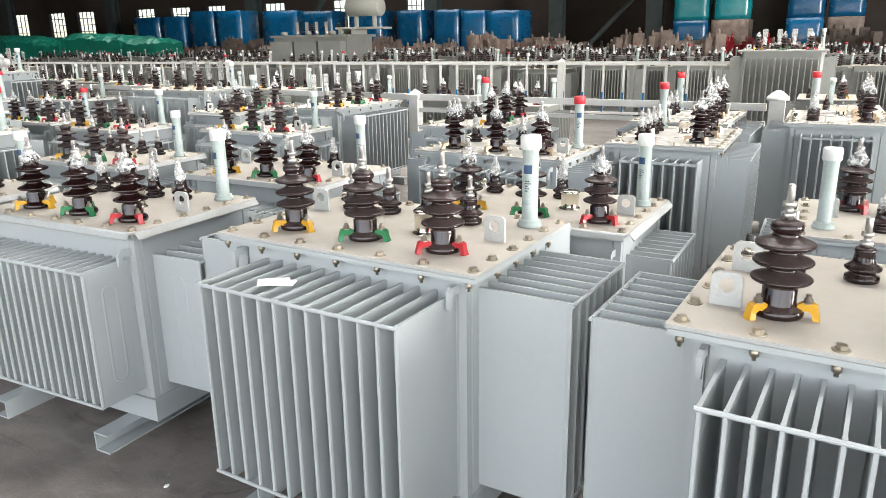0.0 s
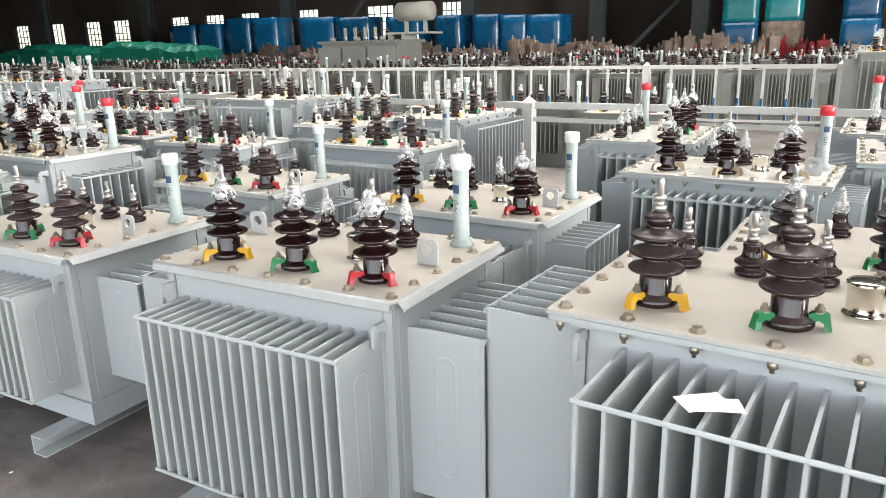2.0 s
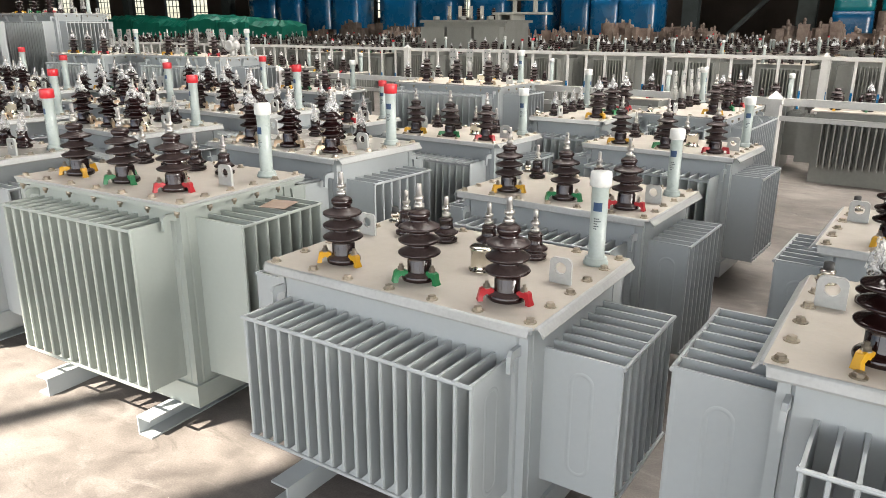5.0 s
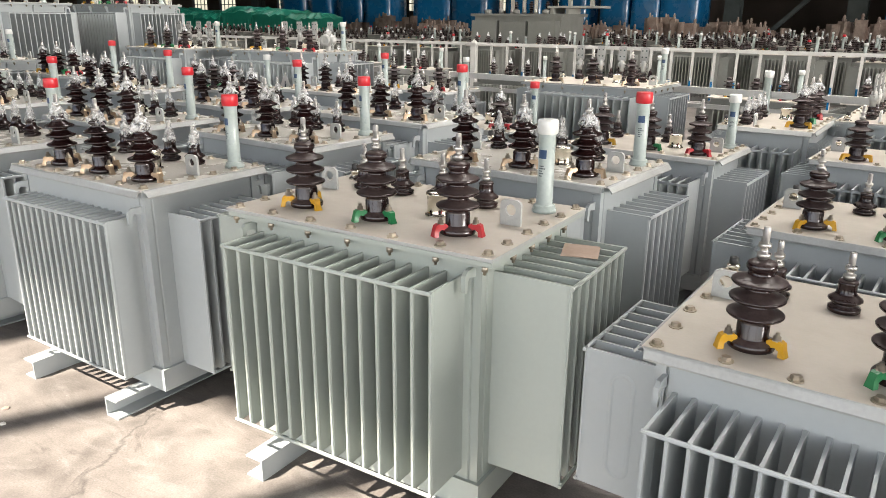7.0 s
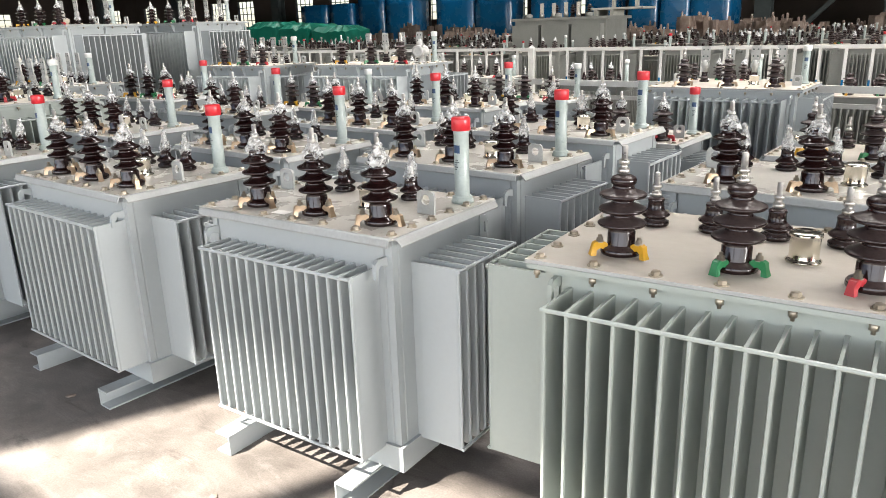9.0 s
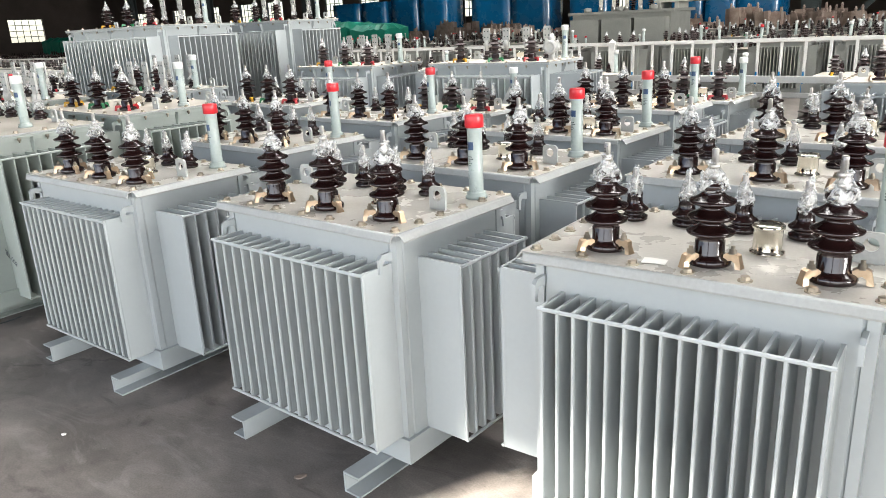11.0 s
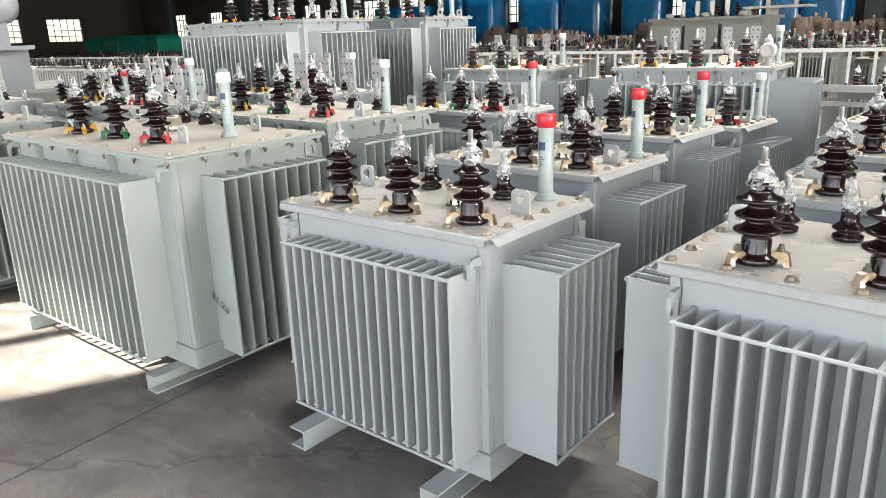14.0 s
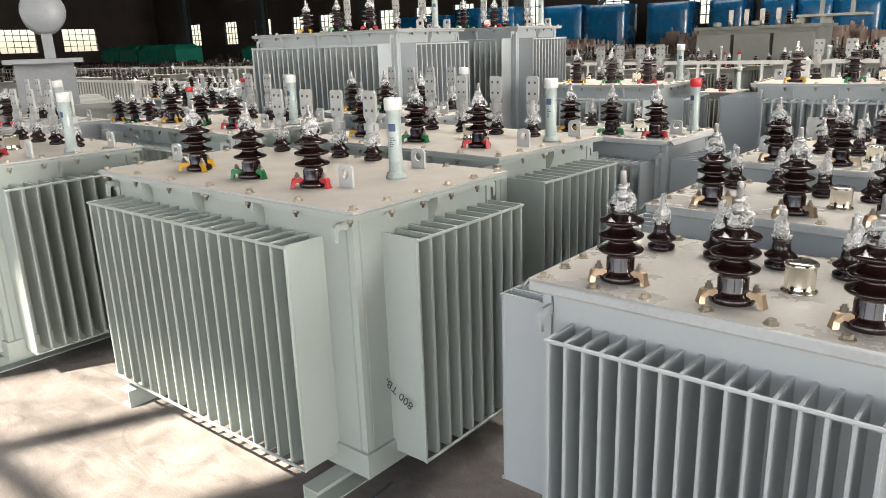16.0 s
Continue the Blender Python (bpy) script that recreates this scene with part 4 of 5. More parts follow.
transformer(-8.25, 6.5, -2, 0.86, 0.95, 0.62, "flap", "phase", "white", film=False, dusty=True, mid=True, seed=36)
transformer(-9.62, 5.2, -2, 0.88, 0.95, 0.62, "flap", "phase", "white", dusty=True, mid=True, seed=37)
transformer(-9.62, 4.15, -2, 0.95, 0.95, 0.62, "flap", "brass", "red", mid=True, seed=38)
transformer(-10.9, 4.45, -2, 0.99, 0.95, 0.65, "flap", "phase", "red", mid=True, seed=39)
large_grey = transformer(-10.05, 6.5, 4, 1.17, 1.3, 0.75, "flange", "phase", "white", lv="flag", n=17, m_side=8, side=0.3, side_w=0.5, dusty=True, film=False, mid=True, seed=40, label="large grey transformer with flat palm terminals and warning plates")
put("oil_valve", mesh_of("oil_valve", build_relay, M["tin"]), large_grey, (0.52, -0.05, 1.17), 8, "grey cast oil valve with a round flange")
transformer(-11.85, 6.35, 2, 1.16, 1.1, 0.85, "flange", "phase", "white", lv="flag", n=15, m_side=10, side_w=0.6, dusty=True, mid=True, seed=41)
transformer(-13.9, 5.15, 4, 1.66, 1.75, 0.95, "flange", "phase", "white", lv="flag", n=24, m_side=12, fin=0.16, side=0.16, side_w=0.75, bottom=0.16, mid=True, seed=42, gap=0.38, label="tall grey transformer with flat palm terminals")
transformer(-13.75, 6.75, 2, 1.67, 1.6, 0.85, "flange", "phase", "white", lv="flag", n=22, m_side=12, fin=0.16, side=0.16, side_w=0.65, bottom=0.16, mid=True, seed=43, gap=0.38, label="tall grey transformer with flat palm terminals")
transformer(-12.6, 4.35, -2, 1.07, 1.2, 0.75, "flange", "phase", "white", lv="flag", n=17, bottom=0.115, mid=True, seed=44, ty_=0.1)
transformer(-15.0, 2.6, -2, 1.07, 1.3, 0.8, "flange", "phase", "white", lv="flag", n=17, bottom=0.115, mid=True, seed=45, ty_=0.1, near=False)
transformer(-15.4, 3.9, -2, 0.93, 1.0, 0.7, "flap", "phase", "red", n=15, mid=True, seed=46, near=False)
transformer(-16.4, 5.2, -2, 0.93, 1.0, 0.7, "flap", "phase", "red", n=15, mid=True, seed=47, near=False)
transformer(-18.5, 6.0, -2, 0.93, 1.0, 0.7, "flap", "phase", "white", n=15, mid=True, seed=49, near=False)
transformer(-20.0, 7.5, -2, 0.93, 1.0, 0.7, "flap", "phase", "white", n=15, mid=True, seed=50, near=False)
transformer(-0.45, 12.9, 0, 1.27, 1.22, 0.9, "flange", "phase", "white", lv="flag", n=13, m_side=9, side_w=0.6, paint="far_grey", dusty=True, near=False, mid=True, seed=51, label="tall grey transformer standing beside the white fence")


# ---- fences ----
def fence_post_build(h):
    def build(bm):
        w = 0.055
        box(bm, -w, -w, 0, w, w, h - 0.10)
        box(bm, -w - 0.02, -w - 0.02, h - 0.10, w + 0.02, w + 0.02, h - 0.055)
        top = bm.verts.new((0, 0, h + 0.01))
        ring = [bm.verts.new((x, y, h - 0.055)) for x, y in ((-w, -w), (w, -w), (w, w), (-w, w))]
        for k in range(4):
            bm.faces.new((ring[k], ring[(k + 1) % 4], top))
    return build


def fence(a, b, h, rails, gap, post_at, stripes=False, label="white steel railing fence"):
    """A railing from a to b: posts, rails and pickets, each a part."""
    a, b = Vector((*a, 0)), Vector((*b, 0))
    way = b - a
    length = way.length
    root = new("fence")
    root.matrix_basis = pose(a.x, a.y, 0, 0, 0, math.degrees(math.atan2(way.y, way.x)))
    tagged(root, label, "fence", "white fences")
    post = mesh_of(("post", h), fence_post_build(h + 0.08), M["fence"])
    for x in post_at:
        put("post", post, root, (min(x, length), 0, 0))
    for z, half in rails:
        put("rail", mesh_of(("rail", round(length, 2), half), lambda bm: box(bm, 0, -0.02, -half, length, 0.02, half), M["fence"]), root, (0, 0, z))
    if gap:
        z0, z1 = rails[-1][0], rails[0][0]
        pick = mesh_of(("picket", h), lambda bm: box(bm, -0.022, -0.012, z0, 0.022, 0.012, z1), M["fence"])
        strip = mesh_of(("strip", h), lambda bm: box(bm, -0.0225, -0.0145, z0 + 0.02, 0.010, -0.0125, z0 + 0.42 * (z1 - z0)), M["blue"])
        n = int(length / gap)
        for k in range(1, n):
            p = put("picket", pick, root, (length * k / n, 0, 0))
            if stripes and k > n * 0.45:
                put("stripe", strip, p, label="blue stripe")
    return root


fence((-24.0, 13.3), (-1.2, 13.5), 1.05, ((1.05, 0.028), (0.18, 0.02)), 0.36, (0, 4.0, 11.9, 19.85, 22.8), True, "white railing fence with blue stripes on its pickets")
fence((-46.0, 13.6), (-24.0, 13.3), 1.05, ((1.05, 0.028), (0.18, 0.02)), 0.40, (0, 7.5, 14.8), False)
fence((-10.2, 7.85), (-0.26, 7.2), 0.90, ((0.90, 0.030), (0.76, 0.020)), 0, (0, 3.2, 6.4, 9.6), False, "low white two-rail barrier with capped posts")
fence((-30.0, 9.3), (-12.5, 8.6), 0.90, ((0.90, 0.030), (0.40, 0.020)), 0.17, (0, 4.4, 8.7, 13.1, 17.5))


# ---- the stock behind the fence ----
def far_body(L, W, z):
    return lambda bm: box(bm, -L / 2 + 0.05, -W / 2 + 0.04, 0.0, L / 2 - 0.05, W / 2 - 0.04, z - 0.013)


def far_fins(L, W, z):
    def build(bm):
        tx, ty = L / 2 - 0.05, W / 2 - 0.04
        n = 13
        for k in range(n):
            x = -tx + 0.08 + (2 * tx - 0.16) * k / (n - 1)
            for s in (-1, 1):
                box(bm, x - 0.006, min(s * ty, s * (ty + 0.16)), 0.18, x + 0.006, max(s * ty, s * (ty + 0.16)), z - 0.09)
        for k in range(8):
            y = -ty + 0.08 + (2 * ty - 0.16) * k / 7
            for s in (-1, 1):
                box(bm, min(s * tx, s * (tx + 0.16)), y - 0.006, 0.18, max(s * tx, s * (tx + 0.16)), y + 0.006, z - 0.09)
    return build


def far_terminals(bm):
    for k in range(4):
        lathe(bm, LV_PROFILE[::2] + [(0.008, 0.13)], 6, (-0.27 + 0.175 * k, 0.2, 0))


def far_transformer(x, y, yaw, z, cap, clamps, paint, rnd):
    root = new("transformer")
    root.matrix_basis = pose(x, y, 0, 0, 0, yaw)
    tagged(root, "grey transformer with brown bushings among the stored rows", "transformer", "transformers behind the fence")
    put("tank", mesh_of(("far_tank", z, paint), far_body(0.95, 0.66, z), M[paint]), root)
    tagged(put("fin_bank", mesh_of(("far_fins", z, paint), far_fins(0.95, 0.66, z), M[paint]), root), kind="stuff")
    put("lid", mesh_of(("far_lid", 0), lambda bm: box(bm, -0.475, -0.33, -0.012, 0.475, 0.33, 0), M["lid"]), root, (0, 0, z))
    hv = mesh_of(("far_bushing", 0), lambda bm: lathe(bm, HV_PROFILE[::2], 8), M["porcelain_dusty"])
    for k, c in zip((-1, 0, 1), KINDS[clamps]):
        b = put("bushing", hv, root, (0.28 * k, -0.16, z))
        cm = mesh_of(("clamp", c), build_clamp, M[c])
        if y < 19:
            put("clamp", cm, b, m=pose(0, 0, 0, 0, 0, -95) @ pose(0.05, 0, 0))
        if rnd.random() < 0.6:
            put("film_cap", film_mesh(k + 1, 0.031, 0.074), b, (0, 0, 0.203))
    tagged(put("low_terminal_set", mesh_of(("far_terminals", 0), far_terminals, M["porcelain_dusty"]), root, (0, 0, z)), kind="stuff")
    t = put("filler_tube", mesh_of("far_tube", lambda bm: lathe(bm, [(0.035, 0), (0.03, 0.02), (0.027, 0.03), (0.027, 0.25)], 8), M["tube"]), root, (0.38, 0.16, z))
    put("cap", mesh_of(("far_cap", cap), lambda bm: lathe(bm, [(0.034, 0.25), (0.034, 0.295), (0.02, 0.30)], 8), M["red_cap" if cap == "red" else "white"]), t)


rnd = random.Random(12)
for j in range(10):
    yy = 14.8 + 1.75 * j
    for k in range(24):
        xx = -33.5 + 1.5 * k + (0.5 if j % 2 else 0)
        if rnd.random() < 0.12 or (-18.2 < xx < -10.6 and 18.6 < yy < 23.6) or xx < -20 - 0.4 * j and rnd.random() < 0.3:
            continue
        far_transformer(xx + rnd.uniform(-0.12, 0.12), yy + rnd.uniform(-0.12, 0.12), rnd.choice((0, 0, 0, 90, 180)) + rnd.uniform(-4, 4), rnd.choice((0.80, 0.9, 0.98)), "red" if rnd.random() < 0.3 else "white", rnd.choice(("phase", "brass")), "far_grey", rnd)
for xx, yy in ((-5.7, 9.2), (-4.4, 9.4), (-3.2, 9.0), (-7.4, 9.6), (-9.2, 10.0), (-10.8, 9.7), (0.4, 9.4), (1.6, 9.8), (0.2, 11.0), (-12.6, 10.4), (-14.5, 10.8), (-16.4, 10.3), (-18.5, 10.6), (-21, 11.0), (-24, 10.6)):
    far_transformer(xx, yy, rnd.choice((0, 90)), rnd.choice((0.72, 0.8)), "white", "phase", "far_grey", rnd)


# Stock too far off to tell apart, at the dim end of the hall.
def distant_stock(x0, x1, y0, y1, seed):
    def build(bm):
        rnd = random.Random(seed)
        y = y0
        while y < y1:
            x = x0 + rnd.uniform(0, 0.8)
            while x < x1:
                z = rnd.choice((0.8, 0.88, 0.96))
                a, b = x + rnd.uniform(-0.1, 0.1), y + rnd.uniform(-0.1, 0.1)
                box(bm, a - 0.42, b - 0.28, 0.0, a + 0.42, b + 0.28, z - 0.012, 0)
                box(bm, a - 0.47, b - 0.33, z - 0.012, a + 0.47, b + 0.33, z, 2)
                for k in range(12):
                    box(bm, a - 0.40 + 0.0727 * k - 0.006, b - 0.44, 0.18, a - 0.40 + 0.0727 * k + 0.006, b - 0.28, z - 0.09, 0)
                first = len(bm.faces)
                for k in (-1, 0, 1):
                    lathe(bm, HV_PROFILE[::3], 6, (a + 0.28 * k, b - 0.15, z))
                for k in range(4):
                    lathe(bm, LV_PROFILE[::3] + [(0.008, 0.13)], 5, (a - 0.27 + 0.17 * k, b + 0.17, z))
                bm.faces.ensure_lookup_table()
                for f in bm.faces[first:]:
                    f.material_index = 1
                x += rnd.uniform(1.3, 1.9)
            y += 1.6
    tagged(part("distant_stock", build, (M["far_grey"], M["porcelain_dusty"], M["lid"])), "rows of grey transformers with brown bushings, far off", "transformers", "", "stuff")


distant_stock(-60.0, -35.0, 14.6, 24.0, 3)
distant_stock(-44.0, -25.5, 9.9, 12.8, 4)


# ---- the large transformer with a conservator ----
def big_transformer(x, y, yaw, s=1.0, top=1.62, drum_paint="drum", label="large grey power transformer with a conservator drum on top"):
    root = new("power_transformer")
    root.matrix_basis = pose(x, y, 0, 0, 0, yaw) @ Matrix.Scale(s, 4)
    tagged(root, label, "transformer")
    g = M["far_grey"]

    def tank(bm):
        box(bm, -2.0, -0.75, 0.0, 0.95, 0.75, top)
        soften(bm, 0.02)
    part("tank", tank, g, root)

    def cover(bm):
        box(bm, -2.1, -0.85, top, 1.05, 0.85, top + 0.08)
        soften(bm, 0.01)
    part("cover", cover, g, root)
    for k in range(3):
        def panel(bm):
            box(bm, -0.44, -0.28, 0.25, 0.44, 0.0, top - 0.12)
            soften(bm, 0.03, 2)
        part("radiator", panel, g, root, "plain grey radiator panel", (-1.5 + 0.98 * k, -0.75, 0))
        part("lifting_boss", lambda bm: lathe(bm, [(0.10, 0), (0.11, 0.02), (0.11, 0.10), (0.05, 0.12)], 14), g, root, "", (-1.5 + 0.98 * k, -0.8, top + 0.08))

    def drum(bm):
        for v0 in (0,):
            n = 22
            rings = []
            for r, xx in ((0.05, -0.64), (0.26, -0.63), (0.29, -0.60), (0.29, 0.60), (0.26, 0.63), (0.05, 0.64)):
                rings.append([bm.verts.new((xx, r * math.cos(2 * math.pi * k / n), r * math.sin(2 * math.pi * k / n))) for k in range(n)])
            for p, q in zip(rings, rings[1:]):
                for k in range(n):
                    bm.faces.new((p[k], p[(k + 1) % n], q[(k + 1) % n], q[k])).smooth = True
            bm.faces.new(rings[0])
            bm.faces.new(rings[-1])
    part("conservator", drum, M[drum_paint], root, "pale grey conservator drum", (1.15, 0.1, 2.55))
    for dx in (0.8, 1.5):
        part("bracket", lambda bm: box(bm, -0.04, -0.07, 1.92, 0.04, 0.07, 2.28), M[drum_paint], root, "", (dx, 0.1, 0))
    part("platform", lambda bm: (box(bm, 0.35, -0.5, 1.86, 1.9, 0.5, 1.92), box(bm, 0.4, -0.4, top + 0.08, 0.5, 0.4, 1.86), box(bm, 0.9, -0.4, top + 0.08, 1.0, 0.4, 1.86)), M[drum_paint], root)
    for k in range(3):
        part("bushing", lambda bm: lathe(bm, [(r * 1.5, z * 1.7) for r, z in HV_PROFILE], 14), M["porcelain_dusty"], root, "", (-1.1 + 0.55 * k, 0.2, top + 0.08))
    for k in range(4):
        part("terminal", lambda bm: (lathe(bm, [(0.07, 0), (0.07, 0.12), (0.03, 0.15)], 10), box(bm, -0.06, -0.012, 0.12, 0.06, 0.012, 0.42)), M["stud"], root, "", (-1.3 + 0.4 * k, -0.35, top + 0.08))
    return root


big_transformer(-14.6, 21.2, 0)
big_transformer(-18.85, 4.4, -22, 0.79, 1.15, "drum_dark", "large grey transformer with a drum on top, behind the stock")


# ---- wrapped crates, covered pallets, columns ----
def crate_build(w, d, h, seed):
    """A crate wrapped in film: bowed faces and slack creases."""
    def build(bm):
        rnd = random.Random(seed)
        nx, nz = 5, 7
        def side(fn):
            g = [[bm.verts.new(fn(i / nx, j / nz)) for i in range(nx + 1)] for j in range(nz + 1)]
            for j in range(nz):
                for i in range(nx):
                    bm.faces.new((g[j][i], g[j][i + 1], g[j + 1][i + 1], g[j + 1][i])).smooth = True
        def b(u, v):
            return 0 if u in (0, 1) or v in (0, 1) else rnd.uniform(0.0, 0.05)
        side(lambda u, v: (-w / 2 + w * u, -d / 2 - b(u, v), h * v))
        side(lambda u, v: (w / 2 + b(u, v), -d / 2 + d * u, h * v))
        side(lambda u, v: (w / 2 - w * u, d / 2 + b(u, v), h * v))
        side(lambda u, v: (-w / 2 - b(u, v), d / 2 - d * u, h * v))
        side(lambda u, v: (-w / 2 + w * u, -d / 2 + d * v, h + b(u, v)))
        side(lambda u, v: (-w / 2 + w * u, d / 2 - d * v, 0))
        bmesh.ops.remove_doubles(bm, verts=bm.verts, dist=0.001)
    return build


def crate(x, y, z, w, d, h, mat, seed):
    ob = part("wrapped_crate", crate_build(w, d, h, seed), M[mat], None, "", (x, y, z), (seed * 37 % 7) - 3)
    tagged(ob, "tall crate wrapped in shiny %s plastic film" % ("cyan" if mat == "cyan" else "blue"), "crate", "wrapped crates")


for k, (x0, x1, h) in enumerate(((-41.6, -39.2, 3.7), (-39.0, -36.7, 3.65), (-34.7, -31.8, 3.5), (-31.6, -29.0, 3.4), (-24.0, -22.2, 3.25), (-21.4, -19.7, 3.2), (-19.6, -18.0, 3.1), (-17.9, -15.8, 3.05), (-44.4, -42.2, 3.4), (-47.4, -44.8, 3.4), (-27.6, -25.2, 3.3))):
    crate((x0 + x1) / 2, 42, 0.0, x1 - x0 - 0.06, 1.9, h, "blue", k)
for k, (x0, x1) in enumerate(((-7.4, -5.6), (-5.4, -3.6), (-1.9, -0.2), (-0.1, 1.5), (3.2, 5.0))):
    crate((x0 + x1) / 2, 42.5, 0.0, x1 - x0 - 0.05, 1.9, 2.25, "clutter" if k % 2 else "blue", 20 + k)
    crate((x0 + x1) / 2, 42.5, 2.27, x1 - x0 - 0.10, 1.8, 1.3, "cyan" if k < 2 else "blue", 30 + k)
    crate((x0 + x1) / 2, 42.5, 3.59, x1 - x0 - 0.10, 1.8, 1.2, "cyan" if k == 0 else "blue", 40 + k)


def covered_pallet(x, y, w, d, h, seed):
    def build(bm):
        rnd = random.Random(seed)
        nx, ny = 10, 6
        g = [[bm.verts.new((-w / 2 + w * i / nx, -d / 2 + d * j / ny, h + rnd.uniform(-0.08, 0.08) - (0.25 if i in (0, nx) or j in (0, ny) else 0))) for i in range(nx + 1)] for j in range(ny + 1)]
        for j in range(ny):
            for i in range(nx):
                bm.faces.new((g[j][i], g[j][i + 1], g[j + 1][i + 1], g[j + 1][i]))
        ring = g[0] + [r[-1] for r in g[1:]] + g[-1][-2::-1] + [r[0] for r in g[-2:0:-1]]
        low = [bm.verts.new((v.co.x * 1.02 + rnd.uniform(-0.05, 0.05), v.co.y * 1.02 + rnd.uniform(-0.05, 0.05), 0.0)) for v in ring]
        n = len(ring)
        for k in range(n):
            bm.faces.new((ring[k], ring[(k + 1) % n], low[(k + 1) % n], low[k]))
    ob = part("covered_pallet", build, M["teal"], None, "", (x, y, 0), (seed * 13 % 9) - 4)
    tagged(ob, "stack of goods under a creased green tarpaulin", "tarpaulin stack", "covered stacks")


for k in range(12):
    covered_pallet(-47.0 + 2.5 * (k % 7) + (1.0 if k > 6 else 0), 29.0 + (2.4 if k > 6 else 0), 2.3, 1.9, 1.75 + 0.16 * ((k * 5) % 3), k)
for k in range(4):
    covered_pallet(-62.0 + 2.6 * k, 27.5, 2.3, 1.9, 2.0, 20 + k)


def column(x, y, w=0.45):
    """A rolled steel column with a diagonal brace."""
    root = new("steel_column")
    root.matrix_basis = pose(x, y, 0)
    tagged(root, "dark green-grey painted steel column of the hall", "column", kind="structure")
    def shaft(bm):
        box(bm, -w, -w * 0.8, 0, w, -w * 0.8 + 0.06, H)
        box(bm, -w, w * 0.8 - 0.06, 0, w, w * 0.8, H)
        box(bm, -0.04, -w * 0.8 + 0.06, 0, 0.04, w * 0.8 - 0.06, H)
    part("shaft", shaft, M["steel"], root)
    part("base_plate", lambda bm: box(bm, -w - 0.1, -w, 0, w + 0.1, w, 0.05), M["steel"], root)
    return root


for x, y in ((-67, 44), (-53.2, 44), (-38.0, 44), (-23.0, 44), (-15.6, 47), (-8.8, 44), (4.0, 44), (-80, 44)):
    column(x, y)


def brace(x, y, dx, dz, z0):
    def build(bm):
        extrude(bm, [(0.0, z0), (0.35, z0), (dx + 0.35, z0 + dz), (dx, z0 + dz)], "y", -0.08, 0.08)
    tagged(part("brace", build, M["steel"], None, "", (x, y, 0)), "dark steel diagonal brace between columns", "brace", kind="structure")


brace(-34.6, 43.6, 4.6, 5.5, 0.5)
brace(-14.0, 46.5, 4.5, 4.5, 0.5)
brace(-3.0, 46.5, -4.5, 4.5, 0.5)


# Packed goods, low and uneven, in front of the far wall.
def clutter_pile(x, y, w, h, seed, mat="clutter", label="untidy stack of packed transformer parts"):
    def build(bm):
        rnd = random.Random(seed)
        for k in range(46):
            a, b = rnd.uniform(-w / 2, w / 2), rnd.uniform(-0.9, 0.9)
            sx, sy, sz = rnd.uniform(0.04, 0.26), rnd.uniform(0.05, 0.25), rnd.uniform(0.25, 1.0) ** 0.6 * h
            box(bm, a - sx, b - sy, 0.0, a + sx, b + sy, sz)
            if k % 3 == 0:
                lathe(bm, [(0.05, sz), (0.07, sz + 0.05), (0.05, sz + 0.1), (0.065, sz + 0.15), (0.03, sz + 0.25)], 6, (a, b, 0))
    tagged(part("packed_goods", build, M[mat], None, "", (x, y, 0), seed * 11 % 20 - 10), label, "stack", "packed goods", "stuff")


for k in range(34):
    clutter_pile(-60 + 2.1 * k, 35.5 + (k * 7 % 5) * 0.9, 2.4, 1.15 + 0.2 * (k * 3 % 4), 50 + k, "red" if k in (27, 31) else "clutter")


# A stout capped post where the low barrier ends.
def barrier_post(bm):
    box(bm, -0.06, -0.06, 0.0, 0.06, 0.06, 0.97)
    soften(bm, 0.01)
    lathe(bm, [(0.085, 0.972), (0.09, 0.985), (0.085, 1.0), (0.05, 1.03), (0.02, 1.05)], 12)


tagged(part("barrier_post", barrier_post, M["fence"], None, "", (-0.17, 7.07, 0)), "stout white post with a rounded cap beside a barrier", "post")


# An open joint between two floor slabs, with broken edges.
def floor_joint(bm):
    rnd = random.Random(4)
    y, x = -3.9, 0.0
    while y < 1.9:
        step = rnd.uniform(0.05, 0.16)
        w = rnd.uniform(0.0025, 0.006)
        box(bm, x - w, y, 0.0, x + w, y + step, 0.003)
        x += rnd.uniform(-0.002, 0.002)
        y += step * rnd.uniform(0.97, 1.06)


tagged(part("floor_joint", floor_joint, M["steel"], None, "", (-10.36, 0.0, 0), 6), "dark open joint between concrete floor slabs", "joint", kind="structure")


# ---- small loose things ----
def sheet(name, x, y, z, w, d, rz, mat, label, category):
    def build(bm):
        g = [[bm.verts.new((-w / 2 + w * i / 4, -d / 2 + d * j / 2, 0.0012 * math.sin(i * 0.9 + j * 0.4))) for i in range(5)] for j in range(3)]
        for j in range(2):
            for i in range(4):
                bm.faces.new((g[j][i], g[j][i + 1], g[j + 1][i + 1], g[j + 1][i]))
        r = bmesh.ops.extrude_face_region(bm, geom=bm.faces[:])
        for v in r["geom"]:
            if isinstance(v, bmesh.types.BMVert):
                v.co.z += 0.0008
    tagged(part(name, build, M[mat], None, "", (x, y, z), rz), label, category)


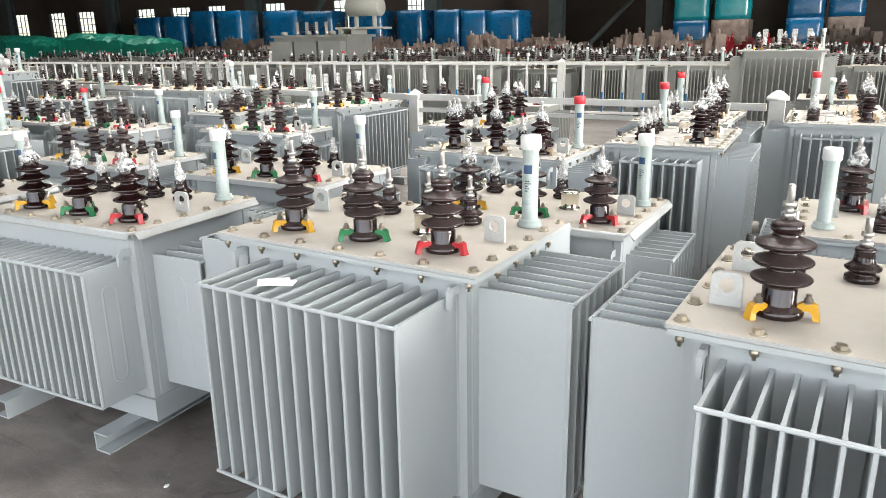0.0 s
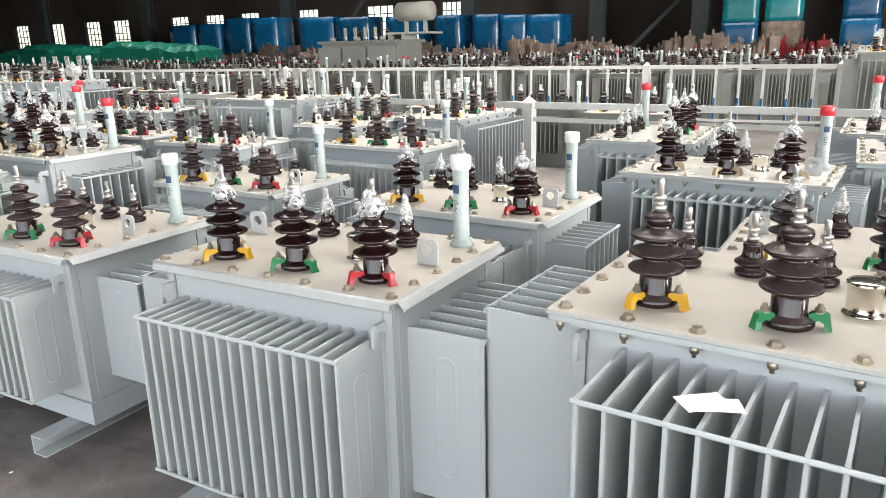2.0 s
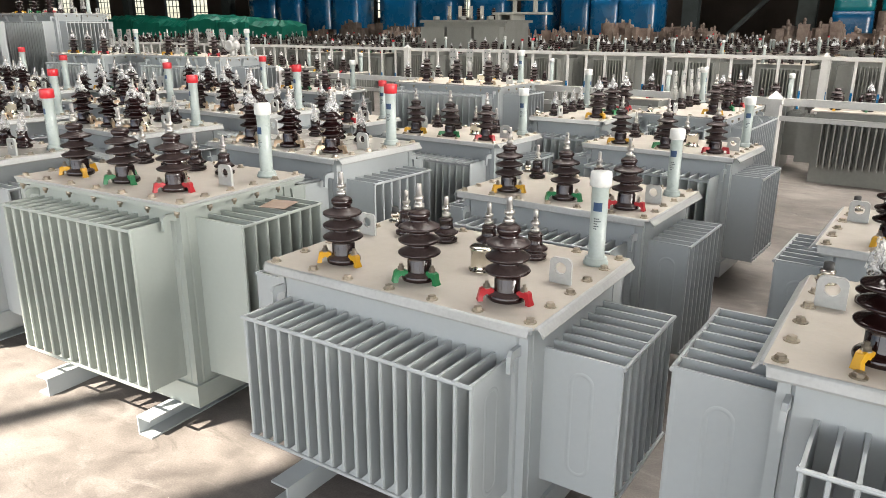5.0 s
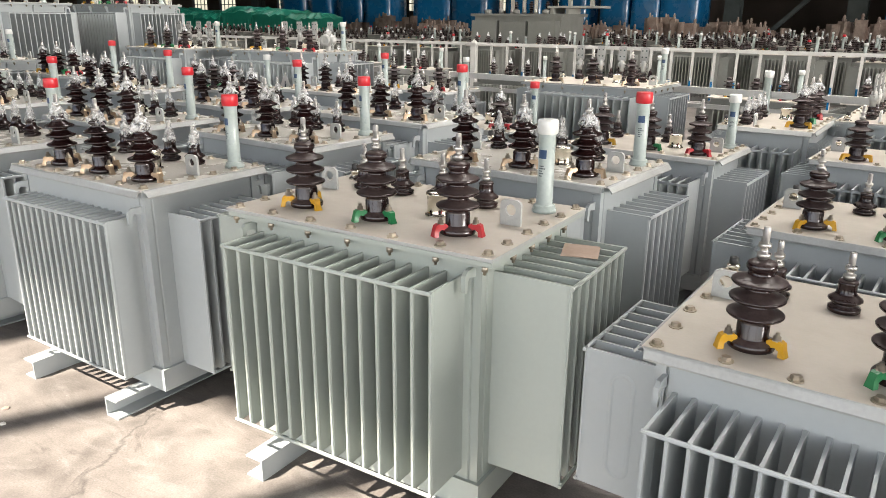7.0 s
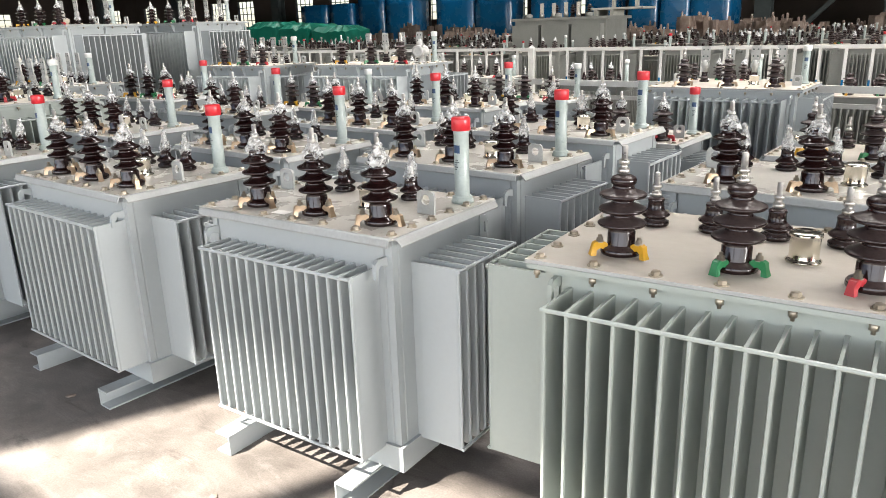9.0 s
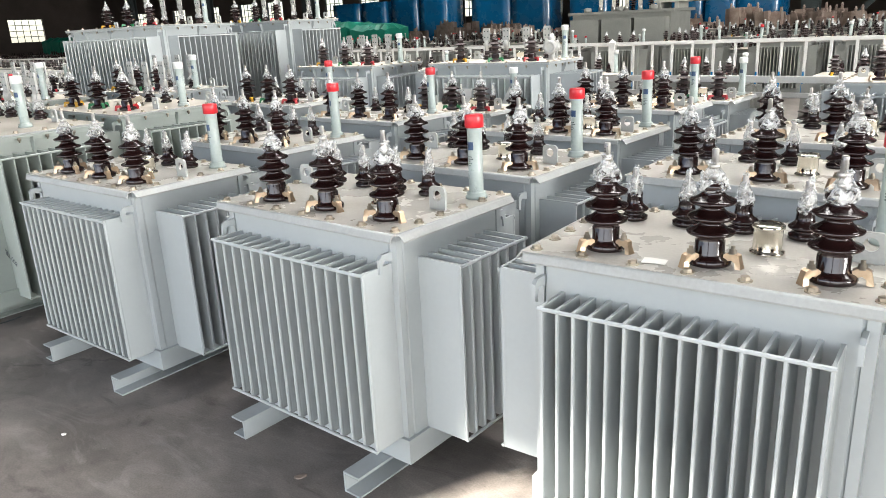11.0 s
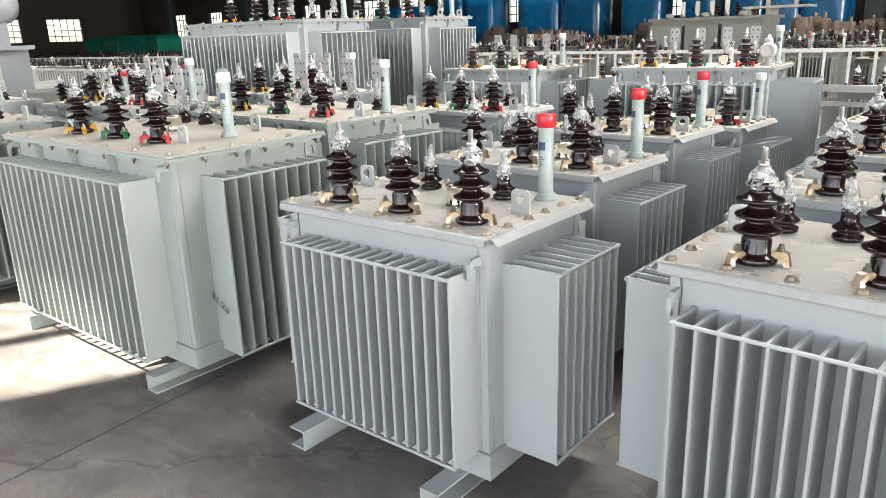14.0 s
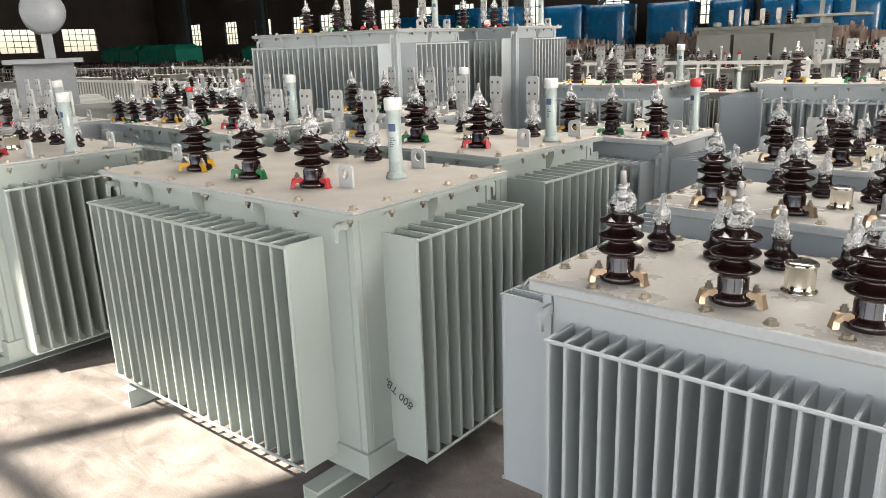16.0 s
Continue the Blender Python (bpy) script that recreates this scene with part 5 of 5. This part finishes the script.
sheet("paper_slip", -1.178, 1.912, 0.8375, 0.092, 0.062, 40, "paper", "white printed paper slip lying across cooling fins", "paper")
sheet("paper_slip", -1.150, 1.905, 0.8405, 0.085, 0.055, 22, "paper", "small white paper slip lying over another slip", "paper")
sheet("card_piece", -4.755, 2.55, 0.838, 0.11, 0.13, 20, "card", "brown card piece lying on side cooling fins", "card")
sheet("paper_tag", -6.80, 2.12, 0.907, 0.06, 0.045, 10, "paper", "small white paper tag lying on a lid", "paper")
rnd = random.Random(5)
for k in range(18):
    x, y = rnd.uniform(-9.5, -1.6), rnd.uniform(1.25, 2.0)
    s = rnd.uniform(0.006, 0.018)
    def bit(bm, s=s, q=rnd.random()):
        bmesh.ops.create_icosphere(bm, subdivisions=1, radius=s)
        for v in bm.verts:
            v.co.z = max(0.0, v.co.z * 0.35 + s * 0.15)
            v.co.x *= 0.7 + 0.9 * q
    tagged(part("floor_scrap", bit, M["paper" if k % 3 == 0 else "clutter"], None, "", (x, y, 0.0), rnd.uniform(0, 180)), "small scrap of litter lying on the concrete", "litter", "floor scraps")


# Two white warning plates propped on the front fins of the large unit.
def plate(name, outline, x, y, z, yaw, label):
    def build(bm):
        extrude(bm, outline, "y", -0.0015, 0.0015)
    ob = tagged(part(name, build, M["fence"], None, "", (x, y, z), yaw), label, "sign")
    def sign(bm):
        extrude(bm, [(-0.012, 0.03), (0.004, 0.03), (0.012, 0.075), (0.0, 0.075), (0.006, 0.10), (-0.006, 0.10), (-0.012, 0.06)], "y", -0.0035, -0.002)
    part("symbol", sign, M["ink"], ob)


plate("warning_plate", [(-0.1, 0.0), (0.1, 0.0), (0.0, 0.19)], -9.68, 5.985, 0.78, 4, "white triangular warning plate fixed to cooling fins")
plate("rating_plate", [(-0.075, 0.0), (0.075, 0.0), (0.075, 0.15), (-0.075, 0.15)], -10.15, 5.955, 0.80, 4, "white square plate fixed to cooling fins")


# The handwritten mark on the large transformer's side fin.
def scrawl(x, y, z, yaw):
    cu = bpy.data.curves.new("mark", "FONT")
    cu.body, cu.size, cu.extrude, cu.align_x = "800 TBK", 0.044, 0.0004, "CENTER"
    ob = bpy.data.objects.new("mark", cu)
    scene.collection.objects.link(ob)
    bpy.context.view_layer.update()
    data = bpy.data.meshes.new_from_object(ob.evaluated_get(bpy.context.evaluated_depsgraph_get()))
    bpy.data.objects.remove(ob)
    data.materials.append(M["ink"])
    made = put("handwriting", data, None, m=pose(x, y, z, 90, 0, yaw) @ pose(0, 0, 0, 0, 0, 150))
    tagged(made, "black handwritten marker note on a cooling fin", "writing")


scrawl(-10.495, 1.985, 0.39, 0.5)
